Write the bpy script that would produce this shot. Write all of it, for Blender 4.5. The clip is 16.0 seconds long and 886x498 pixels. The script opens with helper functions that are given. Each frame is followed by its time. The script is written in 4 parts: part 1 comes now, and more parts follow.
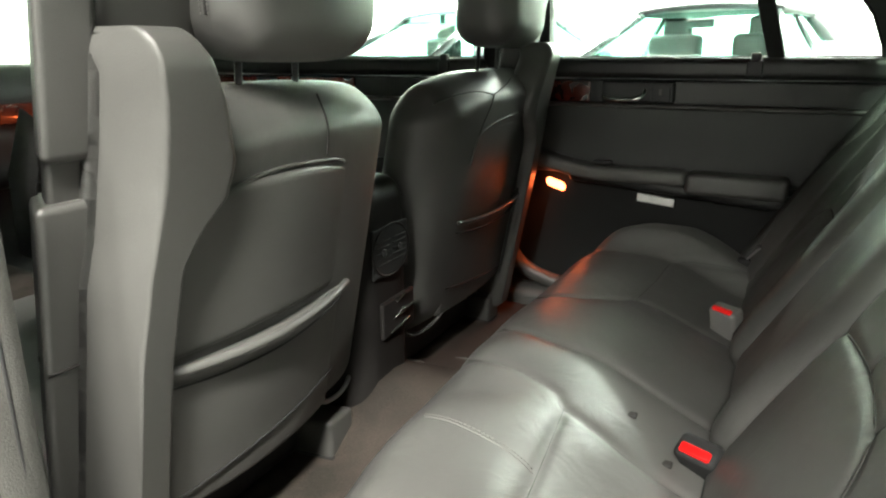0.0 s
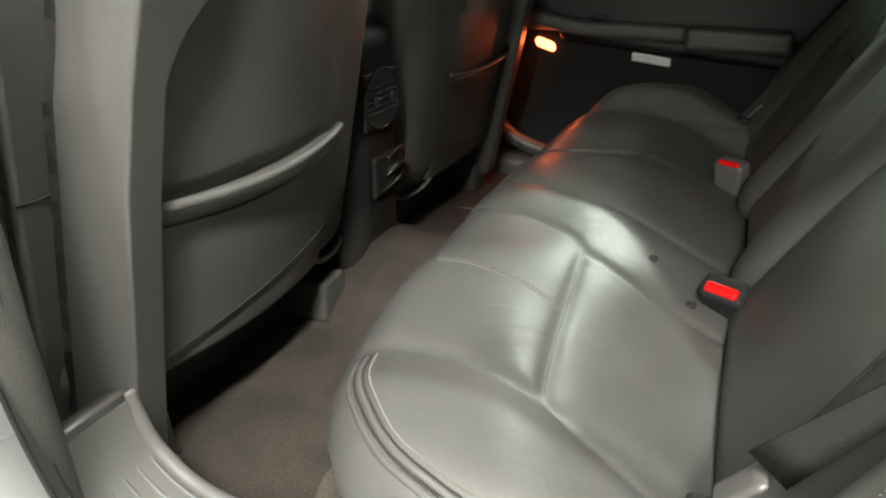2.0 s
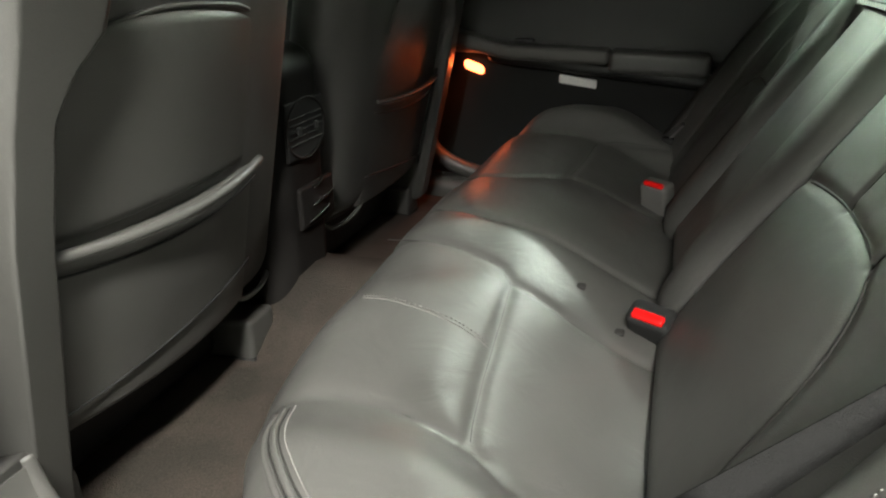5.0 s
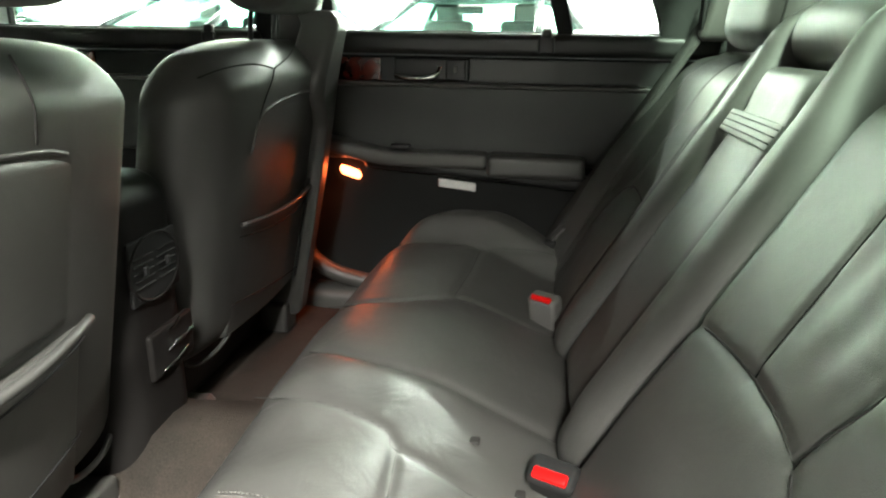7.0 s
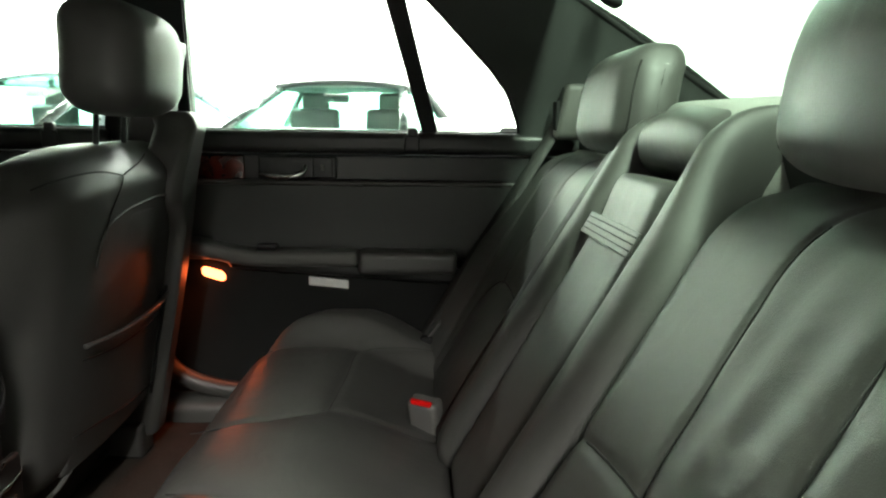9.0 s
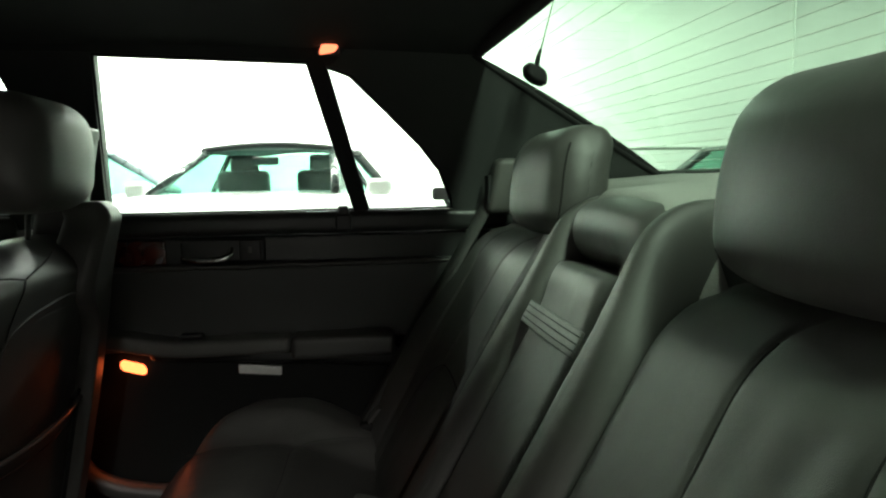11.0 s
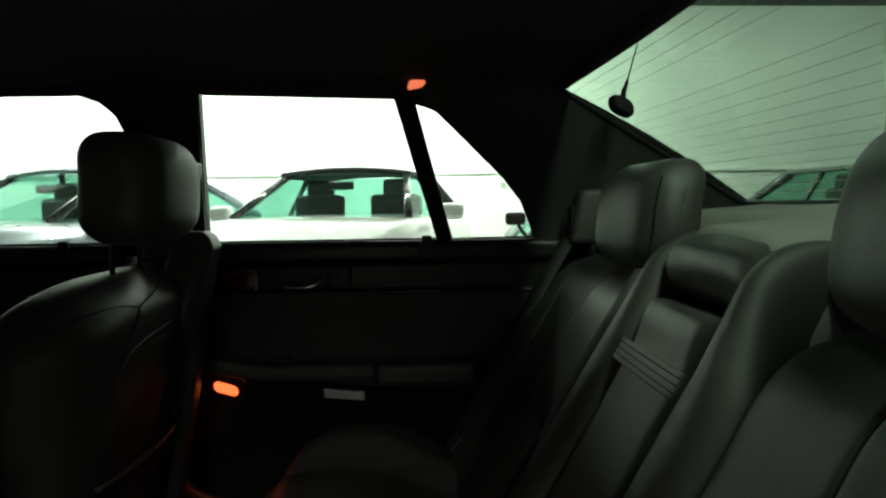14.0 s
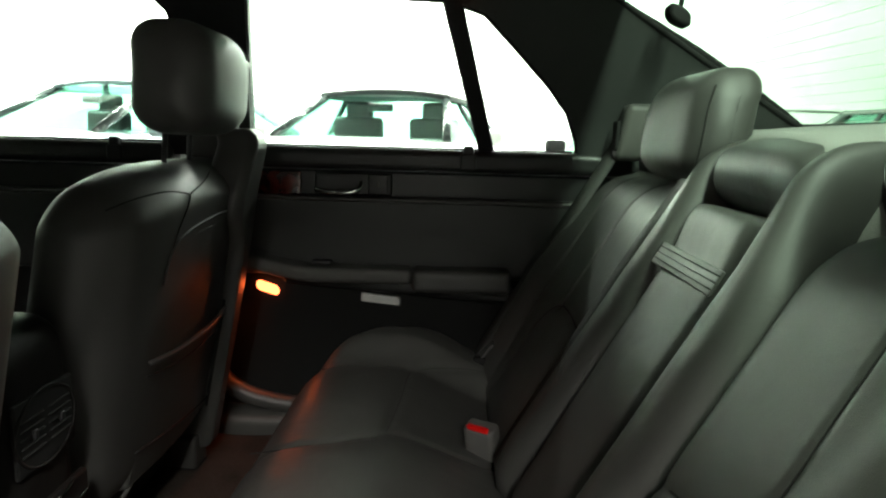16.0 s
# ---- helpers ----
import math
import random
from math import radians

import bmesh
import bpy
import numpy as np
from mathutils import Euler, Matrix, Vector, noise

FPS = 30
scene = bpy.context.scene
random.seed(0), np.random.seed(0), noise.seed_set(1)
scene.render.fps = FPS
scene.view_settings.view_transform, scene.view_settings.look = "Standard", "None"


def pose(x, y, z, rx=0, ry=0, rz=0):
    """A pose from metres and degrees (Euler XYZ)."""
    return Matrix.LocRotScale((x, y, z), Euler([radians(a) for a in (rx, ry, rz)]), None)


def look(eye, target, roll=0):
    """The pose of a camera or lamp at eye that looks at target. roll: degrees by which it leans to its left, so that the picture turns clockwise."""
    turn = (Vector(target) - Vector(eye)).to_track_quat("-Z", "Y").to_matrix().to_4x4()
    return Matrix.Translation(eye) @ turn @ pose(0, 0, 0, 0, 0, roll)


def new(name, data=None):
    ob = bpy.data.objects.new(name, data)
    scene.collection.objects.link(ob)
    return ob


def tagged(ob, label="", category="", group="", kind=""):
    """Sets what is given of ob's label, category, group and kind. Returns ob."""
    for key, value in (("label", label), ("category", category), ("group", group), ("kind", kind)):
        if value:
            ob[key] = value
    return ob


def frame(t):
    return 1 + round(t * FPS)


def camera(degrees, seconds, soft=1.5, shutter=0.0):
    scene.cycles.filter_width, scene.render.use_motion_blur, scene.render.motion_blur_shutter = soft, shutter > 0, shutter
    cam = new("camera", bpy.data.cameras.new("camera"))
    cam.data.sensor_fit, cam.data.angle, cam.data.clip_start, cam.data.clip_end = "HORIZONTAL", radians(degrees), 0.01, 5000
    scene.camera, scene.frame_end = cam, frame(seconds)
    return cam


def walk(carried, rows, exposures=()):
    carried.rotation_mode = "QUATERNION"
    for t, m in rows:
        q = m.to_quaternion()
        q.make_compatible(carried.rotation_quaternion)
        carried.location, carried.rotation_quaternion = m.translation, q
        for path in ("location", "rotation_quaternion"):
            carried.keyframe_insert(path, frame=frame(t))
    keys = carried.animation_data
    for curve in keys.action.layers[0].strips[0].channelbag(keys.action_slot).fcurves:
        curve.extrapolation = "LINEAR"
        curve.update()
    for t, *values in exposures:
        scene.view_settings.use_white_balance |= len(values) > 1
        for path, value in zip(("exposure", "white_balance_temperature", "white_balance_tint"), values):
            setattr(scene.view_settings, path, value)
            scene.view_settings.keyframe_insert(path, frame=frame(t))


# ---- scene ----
from mathutils.bvhtree import BVHTree

cam = camera(68.1, 16.0, soft=2.2)
PATH = [
    (0, (0.42, -0.935, 0.996), (-0.46, 0.768, 0.425), -0.2),
    (0.5, (0.395, -0.926, 0.967), (-0.468, 0.768, 0.347), 0.3),
    (1, (0.364, -0.914, 0.944), (-0.461, 0.771, 0.249), 0.1),
    (1.5, (0.349, -0.919, 0.916), (-0.419, 0.757, 0.142), 0.6),
    (2, (0.346, -0.923, 0.903), (-0.377, 0.732, 0.044), 0.4),
    (2.5, (0.34, -0.924, 0.889), (-0.362, 0.708, -0.03), 0.8),
    (3, (0.335, -0.927, 0.88), (-0.353, 0.687, -0.08), 1.5),
    (5.5, (0.358, -0.879, 0.926), (-0.145, 0.911, 0.19), 0.8),
    (6, (0.356, -0.858, 0.935), (-0.072, 0.982, 0.276), 1.1),
    (6.5, (0.349, -0.802, 0.948), (-0.037, 1.055, 0.314), 0.8),
    (7, (0.344, -0.78, 0.966), (0.071, 1.108, 0.363), 1.0),
    (7.5, (0.347, -0.767, 0.978), (0.23, 1.156, 0.441), 1.6),
    (8, (0.343, -0.758, 0.982), (0.293, 1.188, 0.522), 1.4),
    (8.5, (0.34, -0.751, 0.987), (0.362, 1.206, 0.573), 1.3),
    (9, (0.343, -0.743, 0.998), (0.442, 1.22, 0.633), 0.9),
    (9.5, (0.349, -0.727, 1.007), (0.525, 1.24, 0.695), 0.3),
    (12, (0.343, -0.699, 1.08), (0.649, 1.274, 0.968), -1.2),
    (12.5, (0.33, -0.701, 1.093), (0.564, 1.285, 1.058), -2.0),
    (13, (0.317, -0.708, 1.099), (0.478, 1.286, 1.113), -2.5),
    (13.5, (0.314, -0.713, 1.084), (0.422, 1.284, 1.067), -1.8),
    (14, (0.315, -0.71, 1.066), (0.406, 1.283, 0.925), -0.8),
    (14.5, (0.316, -0.711, 1.048), (0.402, 1.275, 0.832), 0.1),
    (15, (0.313, -0.714, 1.034), (0.388, 1.266, 0.76), 0.8),
    (15.5, (0.308, -0.718, 1.022), (0.362, 1.256, 0.704), 1.4),
    (16, (0.303, -0.726, 1.021), (0.293, 1.244, 0.674), 1.6),
]
EXPOSURES = [(0.0, 2.1), (1.0, 2.05), (2.0, 1.6), (3.0, 1.05), (4.5, 1.3), (5.5, 1.75), (7.0, 2.25), (9.5, 1.28), (11.0, 0.2), (12.0, -0.9), (13.0, -1.68), (14.0, -1.3), (14.5, -1.0), (16.0, 0.85)]
walk(cam, [(t, look(eye, target, roll)) for t, eye, target, roll in PATH], EXPOSURES)

scene.view_settings.exposure = 0.0

# ---- world and large lights ----
world = bpy.data.worlds.new("garage_air")
world.use_nodes = True
world.node_tree.nodes["Background"].inputs[0].default_value = (0.5, 0.6, 0.52, 1)
world.node_tree.nodes["Background"].inputs[1].default_value = 0.02
scene.world = world
# Battens out of view, placed and tilted to bring light to cabin and wall.
# y, x places, power, turned across the aisle, tilt towards the wall, colour
LAMP_ROWS = ((-1.8, (1.05,), 140.0, True, 0, (1.0, 0.98, 0.90)),
             (-3.3, (0.95,), 140.0, True, 0, (1.0, 0.98, 0.90)),
             (-5.6, (0.4,), 120.0, True, 0, (1.0, 0.98, 0.90)),
             (5.4, (-7.0, -4.2, -1.4), 400.0, False, 34, (0.90, 1.0, 0.88)),
             (5.4, (1.2,), 400.0, False, 17, (0.90, 1.0, 0.88)),
             (5.0, (4.6, 8.0), 60.0, False, 38, (0.90, 1.0, 0.88)))


# ---- materials ----
def material(name, colour, rough=0.5, metal=0.0, grain=0.0, grain_size=300.0, stain=0.0, stain_size=6.0, bump=0.0, cells=False,
             coat=0.0, sheen=0.0, spec=0.5, second=None, wave=0.0, vary=0.06):
    """Principled surface with colour variation at two scales and a fine relief, sized in metres."""
    m = bpy.data.materials.new(name)
    m.use_nodes = True
    nt = m.node_tree
    p = nt.nodes["Principled BSDF"]
    p.inputs["Roughness"].default_value, p.inputs["Metallic"].default_value = rough, metal
    p.inputs["Coat Weight"].default_value, p.inputs["Sheen Weight"].default_value = coat, sheen
    p.inputs["Specular IOR Level"].default_value = spec
    p.inputs["Base Color"].default_value = (*colour, 1)
    geo = nt.nodes.new("ShaderNodeTexCoord")
    if grain or stain or second:
        fine, broad = nt.nodes.new("ShaderNodeTexNoise"), nt.nodes.new("ShaderNodeTexNoise")
        fine.inputs["Scale"].default_value, broad.inputs["Scale"].default_value = grain_size, stain_size
        fine.inputs["Detail"].default_value, broad.inputs["Detail"].default_value = 3, 5
        for n in (fine, broad):
            nt.links.new(geo.outputs["Object"], n.inputs["Vector"])
        mixes = []
        for n, amount in ((fine, grain), (broad, stain)):
            r = nt.nodes.new("ShaderNodeMapRange")
            r.inputs["From Min"].default_value, r.inputs["From Max"].default_value = 0.25, 0.75
            r.inputs["To Min"].default_value, r.inputs["To Max"].default_value = 1 - amount, 1 + amount
            nt.links.new(n.outputs["Fac"], r.inputs["Value"])
            mixes.append(r)
        mul = nt.nodes.new("ShaderNodeMath")
        mul.operation = "MULTIPLY"
        nt.links.new(mixes[0].outputs[0], mul.inputs[0])
        nt.links.new(mixes[1].outputs[0], mul.inputs[1])
        scale = nt.nodes.new("ShaderNodeVectorMath")
        scale.operation = "SCALE"
        scale.inputs[0].default_value = colour
        if second:
            mix = nt.nodes.new("ShaderNodeMix")
            mix.data_type = "RGBA"
            mix.inputs[6].default_value, mix.inputs[7].default_value = (*colour, 1), (*second, 1)
            ramp = nt.nodes.new("ShaderNodeMapRange")
            ramp.inputs["From Min"].default_value, ramp.inputs["From Max"].default_value = 0.45, 0.62
            nt.links.new(broad.outputs["Fac"], ramp.inputs["Value"])
            nt.links.new(ramp.outputs[0], mix.inputs[0])
            nt.links.new(mix.outputs[2], scale.inputs[0])
        nt.links.new(mul.outputs[0], scale.inputs["Scale"])
        nt.links.new(scale.outputs[0], p.inputs["Base Color"])
        rr = nt.nodes.new("ShaderNodeMapRange")
        rr.inputs["From Min"].default_value, rr.inputs["From Max"].default_value = 0.3, 0.7
        rr.inputs["To Min"].default_value, rr.inputs["To Max"].default_value = max(rough - vary, 0.03), min(rough + vary, 1)
        nt.links.new(broad.outputs["Fac"], rr.inputs["Value"])
        nt.links.new(rr.outputs[0], p.inputs["Roughness"])
    if bump:
        tex = nt.nodes.new("ShaderNodeTexVoronoi" if cells else "ShaderNodeTexNoise")
        tex.inputs["Scale"].default_value = grain_size
        nt.links.new(geo.outputs["Object"], tex.inputs["Vector"])
        b = nt.nodes.new("ShaderNodeBump")
        b.inputs["Strength"].default_value, b.inputs["Distance"].default_value = bump, 0.002
        nt.links.new(tex.outputs[0], b.inputs["Height"])
        nt.links.new(b.outputs[0], p.inputs["Normal"])
        if wave:
            soft, b2 = nt.nodes.new("ShaderNodeTexNoise"), nt.nodes.new("ShaderNodeBump")
            soft.inputs["Scale"].default_value, soft.inputs["Detail"].default_value, soft.inputs["Distortion"].default_value = 16, 4, 0.8
            b2.inputs["Strength"].default_value, b2.inputs["Distance"].default_value = wave, 0.012
            nt.links.new(geo.outputs["Object"], soft.inputs["Vector"])
            nt.links.new(soft.outputs[0], b2.inputs["Height"])
            nt.links.new(b2.outputs[0], b.inputs["Normal"])
    return m


def glass(name, tint, rough=0.0):
    """Thin pane: clear body with a mirror sheen that grows at grazing angles."""
    m = bpy.data.materials.new(name)
    m.use_nodes = True
    nt = m.node_tree
    nt.nodes.remove(nt.nodes["Principled BSDF"])
    clear, gloss = nt.nodes.new("ShaderNodeBsdfTransparent"), nt.nodes.new("ShaderNodeBsdfGlossy")
    clear.inputs[0].default_value = (*tint, 1)
    gloss.inputs["Roughness"].default_value = rough
    facing, mix = nt.nodes.new("ShaderNodeLayerWeight"), nt.nodes.new("ShaderNodeMixShader")
    curve, share = nt.nodes.new("ShaderNodeMath"), nt.nodes.new("ShaderNodeMath")
    curve.operation, curve.inputs[1].default_value = "POWER", 4.0
    share.operation, share.inputs[1].default_value, share.inputs[2].default_value = "MULTIPLY_ADD", 0.25, 0.02
    facing.inputs[0].default_value = 0.5
    nt.links.new(facing.outputs["Facing"], curve.inputs[0])
    nt.links.new(curve.outputs[0], share.inputs[0])
    nt.links.new(share.outputs[0], mix.inputs[0])
    nt.links.new(clear.outputs[0], mix.inputs[1])
    nt.links.new(gloss.outputs[0], mix.inputs[2])
    nt.links.new(mix.outputs[0], nt.nodes["Material Output"].inputs[0])
    return m


def glow(name, colour, strength):
    m = bpy.data.materials.new(name)
    m.use_nodes = True
    p = m.node_tree.nodes["Principled BSDF"]
    p.inputs["Base Color"].default_value = (*colour, 1)
    p.inputs["Emission Color"].default_value = (*colour, 1)
    p.inputs["Emission Strength"].default_value = strength
    return m


LEATHER = material("grey_leather", (0.059, 0.0577, 0.0543), 0.50, spec=0.5, grain=0.05, grain_size=950, stain=0.16, stain_size=6, bump=0.10, cells=True, wave=0.08, vary=0.10)
# Worn, glossier leather; its base is raised slightly to paint in light.
LEATHER_WORN_LIT = material("worn_lit_grey_leather", (0.062, 0.0605, 0.057), 0.42, spec=0.7, grain=0.05, grain_size=950, stain=0.22, stain_size=7, bump=0.08, cells=True, wave=0.16, vary=0.11)
VINYL = material("grey_vinyl", (0.051, 0.050, 0.0468), 0.42, grain=0.08, grain_size=800, stain=0.08, stain_size=4, bump=0.08, cells=True)
SEAM = material("seam_thread", (0.022, 0.021, 0.020), 0.7, spec=0.2, grain=0.2, grain_size=900, bump=0.2)
STITCH = material("pale_stitching", (0.11, 0.106, 0.10), 0.7, grain=0.1, grain_size=900)
PLASTIC = material("grey_plastic", (0.085, 0.083, 0.078), 0.48, spec=0.35, grain=0.06, grain_size=900, stain=0.06, stain_size=4, bump=0.12)
PALE_PLASTIC = material("pale_grey_plastic", (0.12, 0.117, 0.112), 0.45, grain=0.06, grain_size=900, stain=0.1, stain_size=30, bump=0.1)
DARK_PLASTIC = material("dark_plastic", (0.020, 0.020, 0.021), 0.42, spec=0.35, grain=0.1, grain_size=700, stain=0.1, bump=0.1)
DOOR_VINYL = material("dark_grey_door_vinyl", (0.040, 0.042, 0.040), 0.42, spec=0.3, grain=0.06, grain_size=900, stain=0.12, stain_size=5, bump=0.10, cells=True)
DOOR_TRIM = material("charcoal_door_trim", (0.020, 0.021, 0.0205), 0.36, spec=0.35, grain=0.06, grain_size=900, stain=0.1, bump=0.08, cells=True)
DOOR_LOWER = material("black_lower_door_trim", (0.011, 0.0115, 0.011), 0.6, spec=0.12, grain=0.15, grain_size=700, stain=0.15, stain_size=6, bump=0.15)
CONSOLE_PLASTIC = material("black_console_plastic", (0.013, 0.012, 0.0115), 0.5, spec=0.15, grain=0.1, grain_size=700, stain=0.12, bump=0.1)
CARPET = material("grey_carpet", (0.040, 0.033, 0.028), 0.95, grain=0.35, grain_size=420, stain=0.35, stain_size=9, bump=0.8, spec=0.08, second=(0.022, 0.019, 0.0165))
# Same carpet as CARPET, lightened for wear and for light falling on it.
LIT_WORN_CARPET = material("lit_worn_beige_carpet", (0.085, 0.073, 0.060), 0.95, grain=0.3, grain_size=420, stain=0.35, stain_size=22, bump=0.8, spec=0.08, second=(0.055, 0.047, 0.038))
HEADLINER = material("dark_headliner_cloth", (0.016, 0.017, 0.0165), 0.95, grain=0.15, grain_size=900, stain=0.05, bump=0.3)
PILLAR_CLOTH = material("pillar_cloth", (0.032, 0.035, 0.033), 0.92, grain=0.2, grain_size=900, stain=0.1, bump=0.3)
SHELF_CLOTH = material("parcel_shelf_cloth", (0.25, 0.25, 0.235), 0.95, grain=0.15, grain_size=700, stain=0.12, bump=0.4)
WEBBING = material("grey_seat_belt_webbing", (0.05, 0.05, 0.048), 0.7, spec=0.25, grain=0.25, grain_size=1200, stain=0.05, bump=0.5)
DARK_WEBBING = material("dark_seat_belt_webbing", (0.022, 0.022, 0.022), 0.75, spec=0.15, grain=0.25, grain_size=1200, stain=0.05, bump=0.5)
CHROME = material("chrome", (0.75, 0.76, 0.75), 0.12, metal=1.0, grain=0.03, grain_size=60, stain=0.05)
STRIP_CLOTH = material("grey_weatherstrip_rubber", (0.052, 0.051, 0.047), 0.85, grain=0.25, grain_size=600, stain=0.12, stain_size=12, bump=0.35, spec=0.15)
TONGUE = material("dull_grey_tongue_plastic", (0.07, 0.068, 0.065), 0.4, grain=0.06, grain_size=900, stain=0.1, stain_size=40, bump=0.1)
WOOD = material("burr_wood_veneer", (0.10, 0.014, 0.007), 0.18, grain=0.3, grain_size=60, stain=0.4, stain_size=18, coat=0.8, second=(0.04, 0.007, 0.004))
RED = material("red_release_button", (0.75, 0.005, 0.005), 0.40, grain=0.05, stain=0.05, spec=0.25)
REFLECTOR = material("clear_reflector_plastic", (0.70, 0.70, 0.68), 0.3, grain=0.15, grain_size=500, stain=0.05, bump=0.3, cells=True)
RUBBER = material("black_rubber", (0.015, 0.015, 0.015), 0.7, spec=0.2, grain=0.2, grain_size=400, stain=0.2, bump=0.1)
CAR_PAINT = material("pale_silver_paint", (0.46, 0.475, 0.47), 0.25, metal=0.25, grain=0.03, grain_size=900, stain=0.04, coat=0.8)
WHITE_PAINT = material("white_car_paint", (0.80, 0.81, 0.79), 0.22, grain=0.02, grain_size=500, stain=0.04, stain_size=2, coat=0.8)
SILVER_PAINT = material("silver_car_paint", (0.33, 0.36, 0.39), 0.3, metal=0.55, grain=0.03, grain_size=900, stain=0.05, coat=0.8)
DARK_PAINT = material("dark_car_paint", (0.05, 0.06, 0.06), 0.25, metal=0.3, grain=0.03, stain=0.05, coat=0.8)
ROOF_CLOTH = material("black_soft_top", (0.03, 0.03, 0.032), 0.85, grain=0.2, grain_size=500, stain=0.1, bump=0.3)
WALL_PAINT = material("white_painted_brick", (0.80, 0.82, 0.77), 0.6, grain=0.05, grain_size=60, stain=0.08, stain_size=1.2, bump=0.3)
CONCRETE = material("garage_concrete", (0.30, 0.30, 0.285), 0.6, grain=0.15, grain_size=90, stain=0.3, stain_size=1.0, bump=0.3)
CEILING_PAINT = material("grey_ceiling_paint", (0.14, 0.15, 0.14), 0.8, grain=0.08, grain_size=60, stain=0.15, stain_size=1)
BEAM_PAINT = material("dark_steel_beam", (0.06, 0.065, 0.06), 0.6, grain=0.1, stain=0.2, stain_size=2)
WINDOW_GLASS = glass("clear_window_glass", (0.93, 0.97, 0.94))
REAR_GLASS = glass("green_tinted_glass", (0.70, 0.82, 0.735))
CAR_GLASS = glass("car_window_glass", (0.66, 0.84, 0.79))
MIRROR = material("mirror_glass", (0.9, 0.9, 0.9), 0.02, metal=1.0)
AMBER = glow("lit_amber_lens", (1.0, 0.165, 0.045), 4.5)
DOME = glow("lit_dome_lens", (1.0, 0.22, 0.10), 2.2)
TUBE = glow("fluorescent_tube", (0.92, 1.0, 0.9), 14.0)
DEFROST = material("defroster_line", (0.26, 0.22, 0.17), 0.6)


# ---- mesh helpers ----
def mesh_of(name, verts, faces, mat, smooth=True):
    me = bpy.data.meshes.new(name)
    me.from_pydata([tuple(map(float, v)) for v in verts], [], [tuple(map(int, f)) for f in faces])
    me.materials.append(mat)
    bm = bmesh.new()
    bm.from_mesh(me)
    bmesh.ops.recalc_face_normals(bm, faces=bm.faces)
    bm.to_mesh(me)
    bm.free()
    if smooth:
        me.shade_smooth()
        if smooth == "edges":
            me.set_sharp_from_angle(angle=radians(38))
    return me


def part(name, data, mat, parent=None, label="", smooth=True):
    """Links verts and faces as one mesh object in world places, under a thing or part."""
    ob = new(name, mesh_of(name, data[0], data[1], mat, smooth))
    if parent is not None:
        ob.parent = parent
        ob.matrix_parent_inverse = parent.matrix_world.inverted() if parent.parent is None else Matrix()
    if label:
        tagged(ob, label)
    return ob


def thing(name, at, label, category, group=""):
    root = new(name)
    root.location = at
    root.empty_display_size = 0.05
    root.matrix_world = Matrix.Translation(at)
    return tagged(root, label, category, group)


def lines(half, r, flat, arc):
    inner = half - r
    zone = [inner + r * math.tan(radians(45 * i / arc)) for i in range(1, arc + 1)]
    mid = list(np.linspace(-inner, inner, max(flat, 1) + 1))
    return [-z for z in reversed(zone)] + mid + zone


def rbox(size, r, flat=(6, 6, 6), arc=3, shape=None, centre=(0, 0, 0)):
    """A box with rounded edges on a fine lattice; shape(points) bends it afterwards."""
    half = np.array(size) / 2
    r = min(r, *(half * 0.98))
    axes = [lines(half[k], r, flat[k], arc) for k in range(3)]
    n = [len(a) for a in axes]
    index, pts, faces = {}, [], []

    def vert(i, j, k):
        if (i, j, k) not in index:
            p = np.array((axes[0][i], axes[1][j], axes[2][k]))
            q = np.clip(p, -(half - r), half - r)
            d = p - q
            length = np.linalg.norm(d)
            index[(i, j, k)] = len(pts)
            pts.append(q + d / length * r if length else p)
        return index[(i, j, k)]

    for a in range(3):
        b, c = (a + 1) % 3, (a + 2) % 3
        for end in (0, n[a] - 1):
            for u in range(n[b] - 1):
                for v in range(n[c] - 1):
                    quad = []
                    for du, dv in ((0, 0), (1, 0), (1, 1), (0, 1)):
                        ijk = [0, 0, 0]
                        ijk[a], ijk[b], ijk[c] = end, u + du, v + dv
                        quad.append(vert(*ijk))
                    faces.append(quad)
    pts = np.array(pts) + np.array(centre)
    return (shape(pts) if shape else pts), faces


def prism(outline, thick, put):
    """A flat outline (a, b) with depth; put(a, b, d) gives the place."""
    n = len(outline)
    verts = [put(a, b, 0.0) for a, b in outline] + [put(a, b, thick) for a, b in outline]
    faces = [list(range(n)), list(range(2 * n - 1, n - 1, -1))]
    faces += [(i, (i + 1) % n, n + (i + 1) % n, n + i) for i in range(n)]
    return verts, faces


def smooth_line(points, steps=6):
    """A soft curve through the points (Catmull-Rom)."""
    p = [np.array(q, float) for q in points]
    p = [2 * p[0] - p[1]] + p + [2 * p[-1] - p[-2]]
    out = []
    for i in range(1, len(p) - 2):
        for t in np.linspace(0, 1, steps, endpoint=False):
            out.append(0.5 * (2 * p[i] + (p[i + 1] - p[i - 1]) * t + (2 * p[i - 1] - 5 * p[i] + 4 * p[i + 1] - p[i + 2]) * t**2
                              + (3 * p[i] - p[i - 1] - 3 * p[i + 1] + p[i + 2]) * t**3))
    return out + [p[-2]]


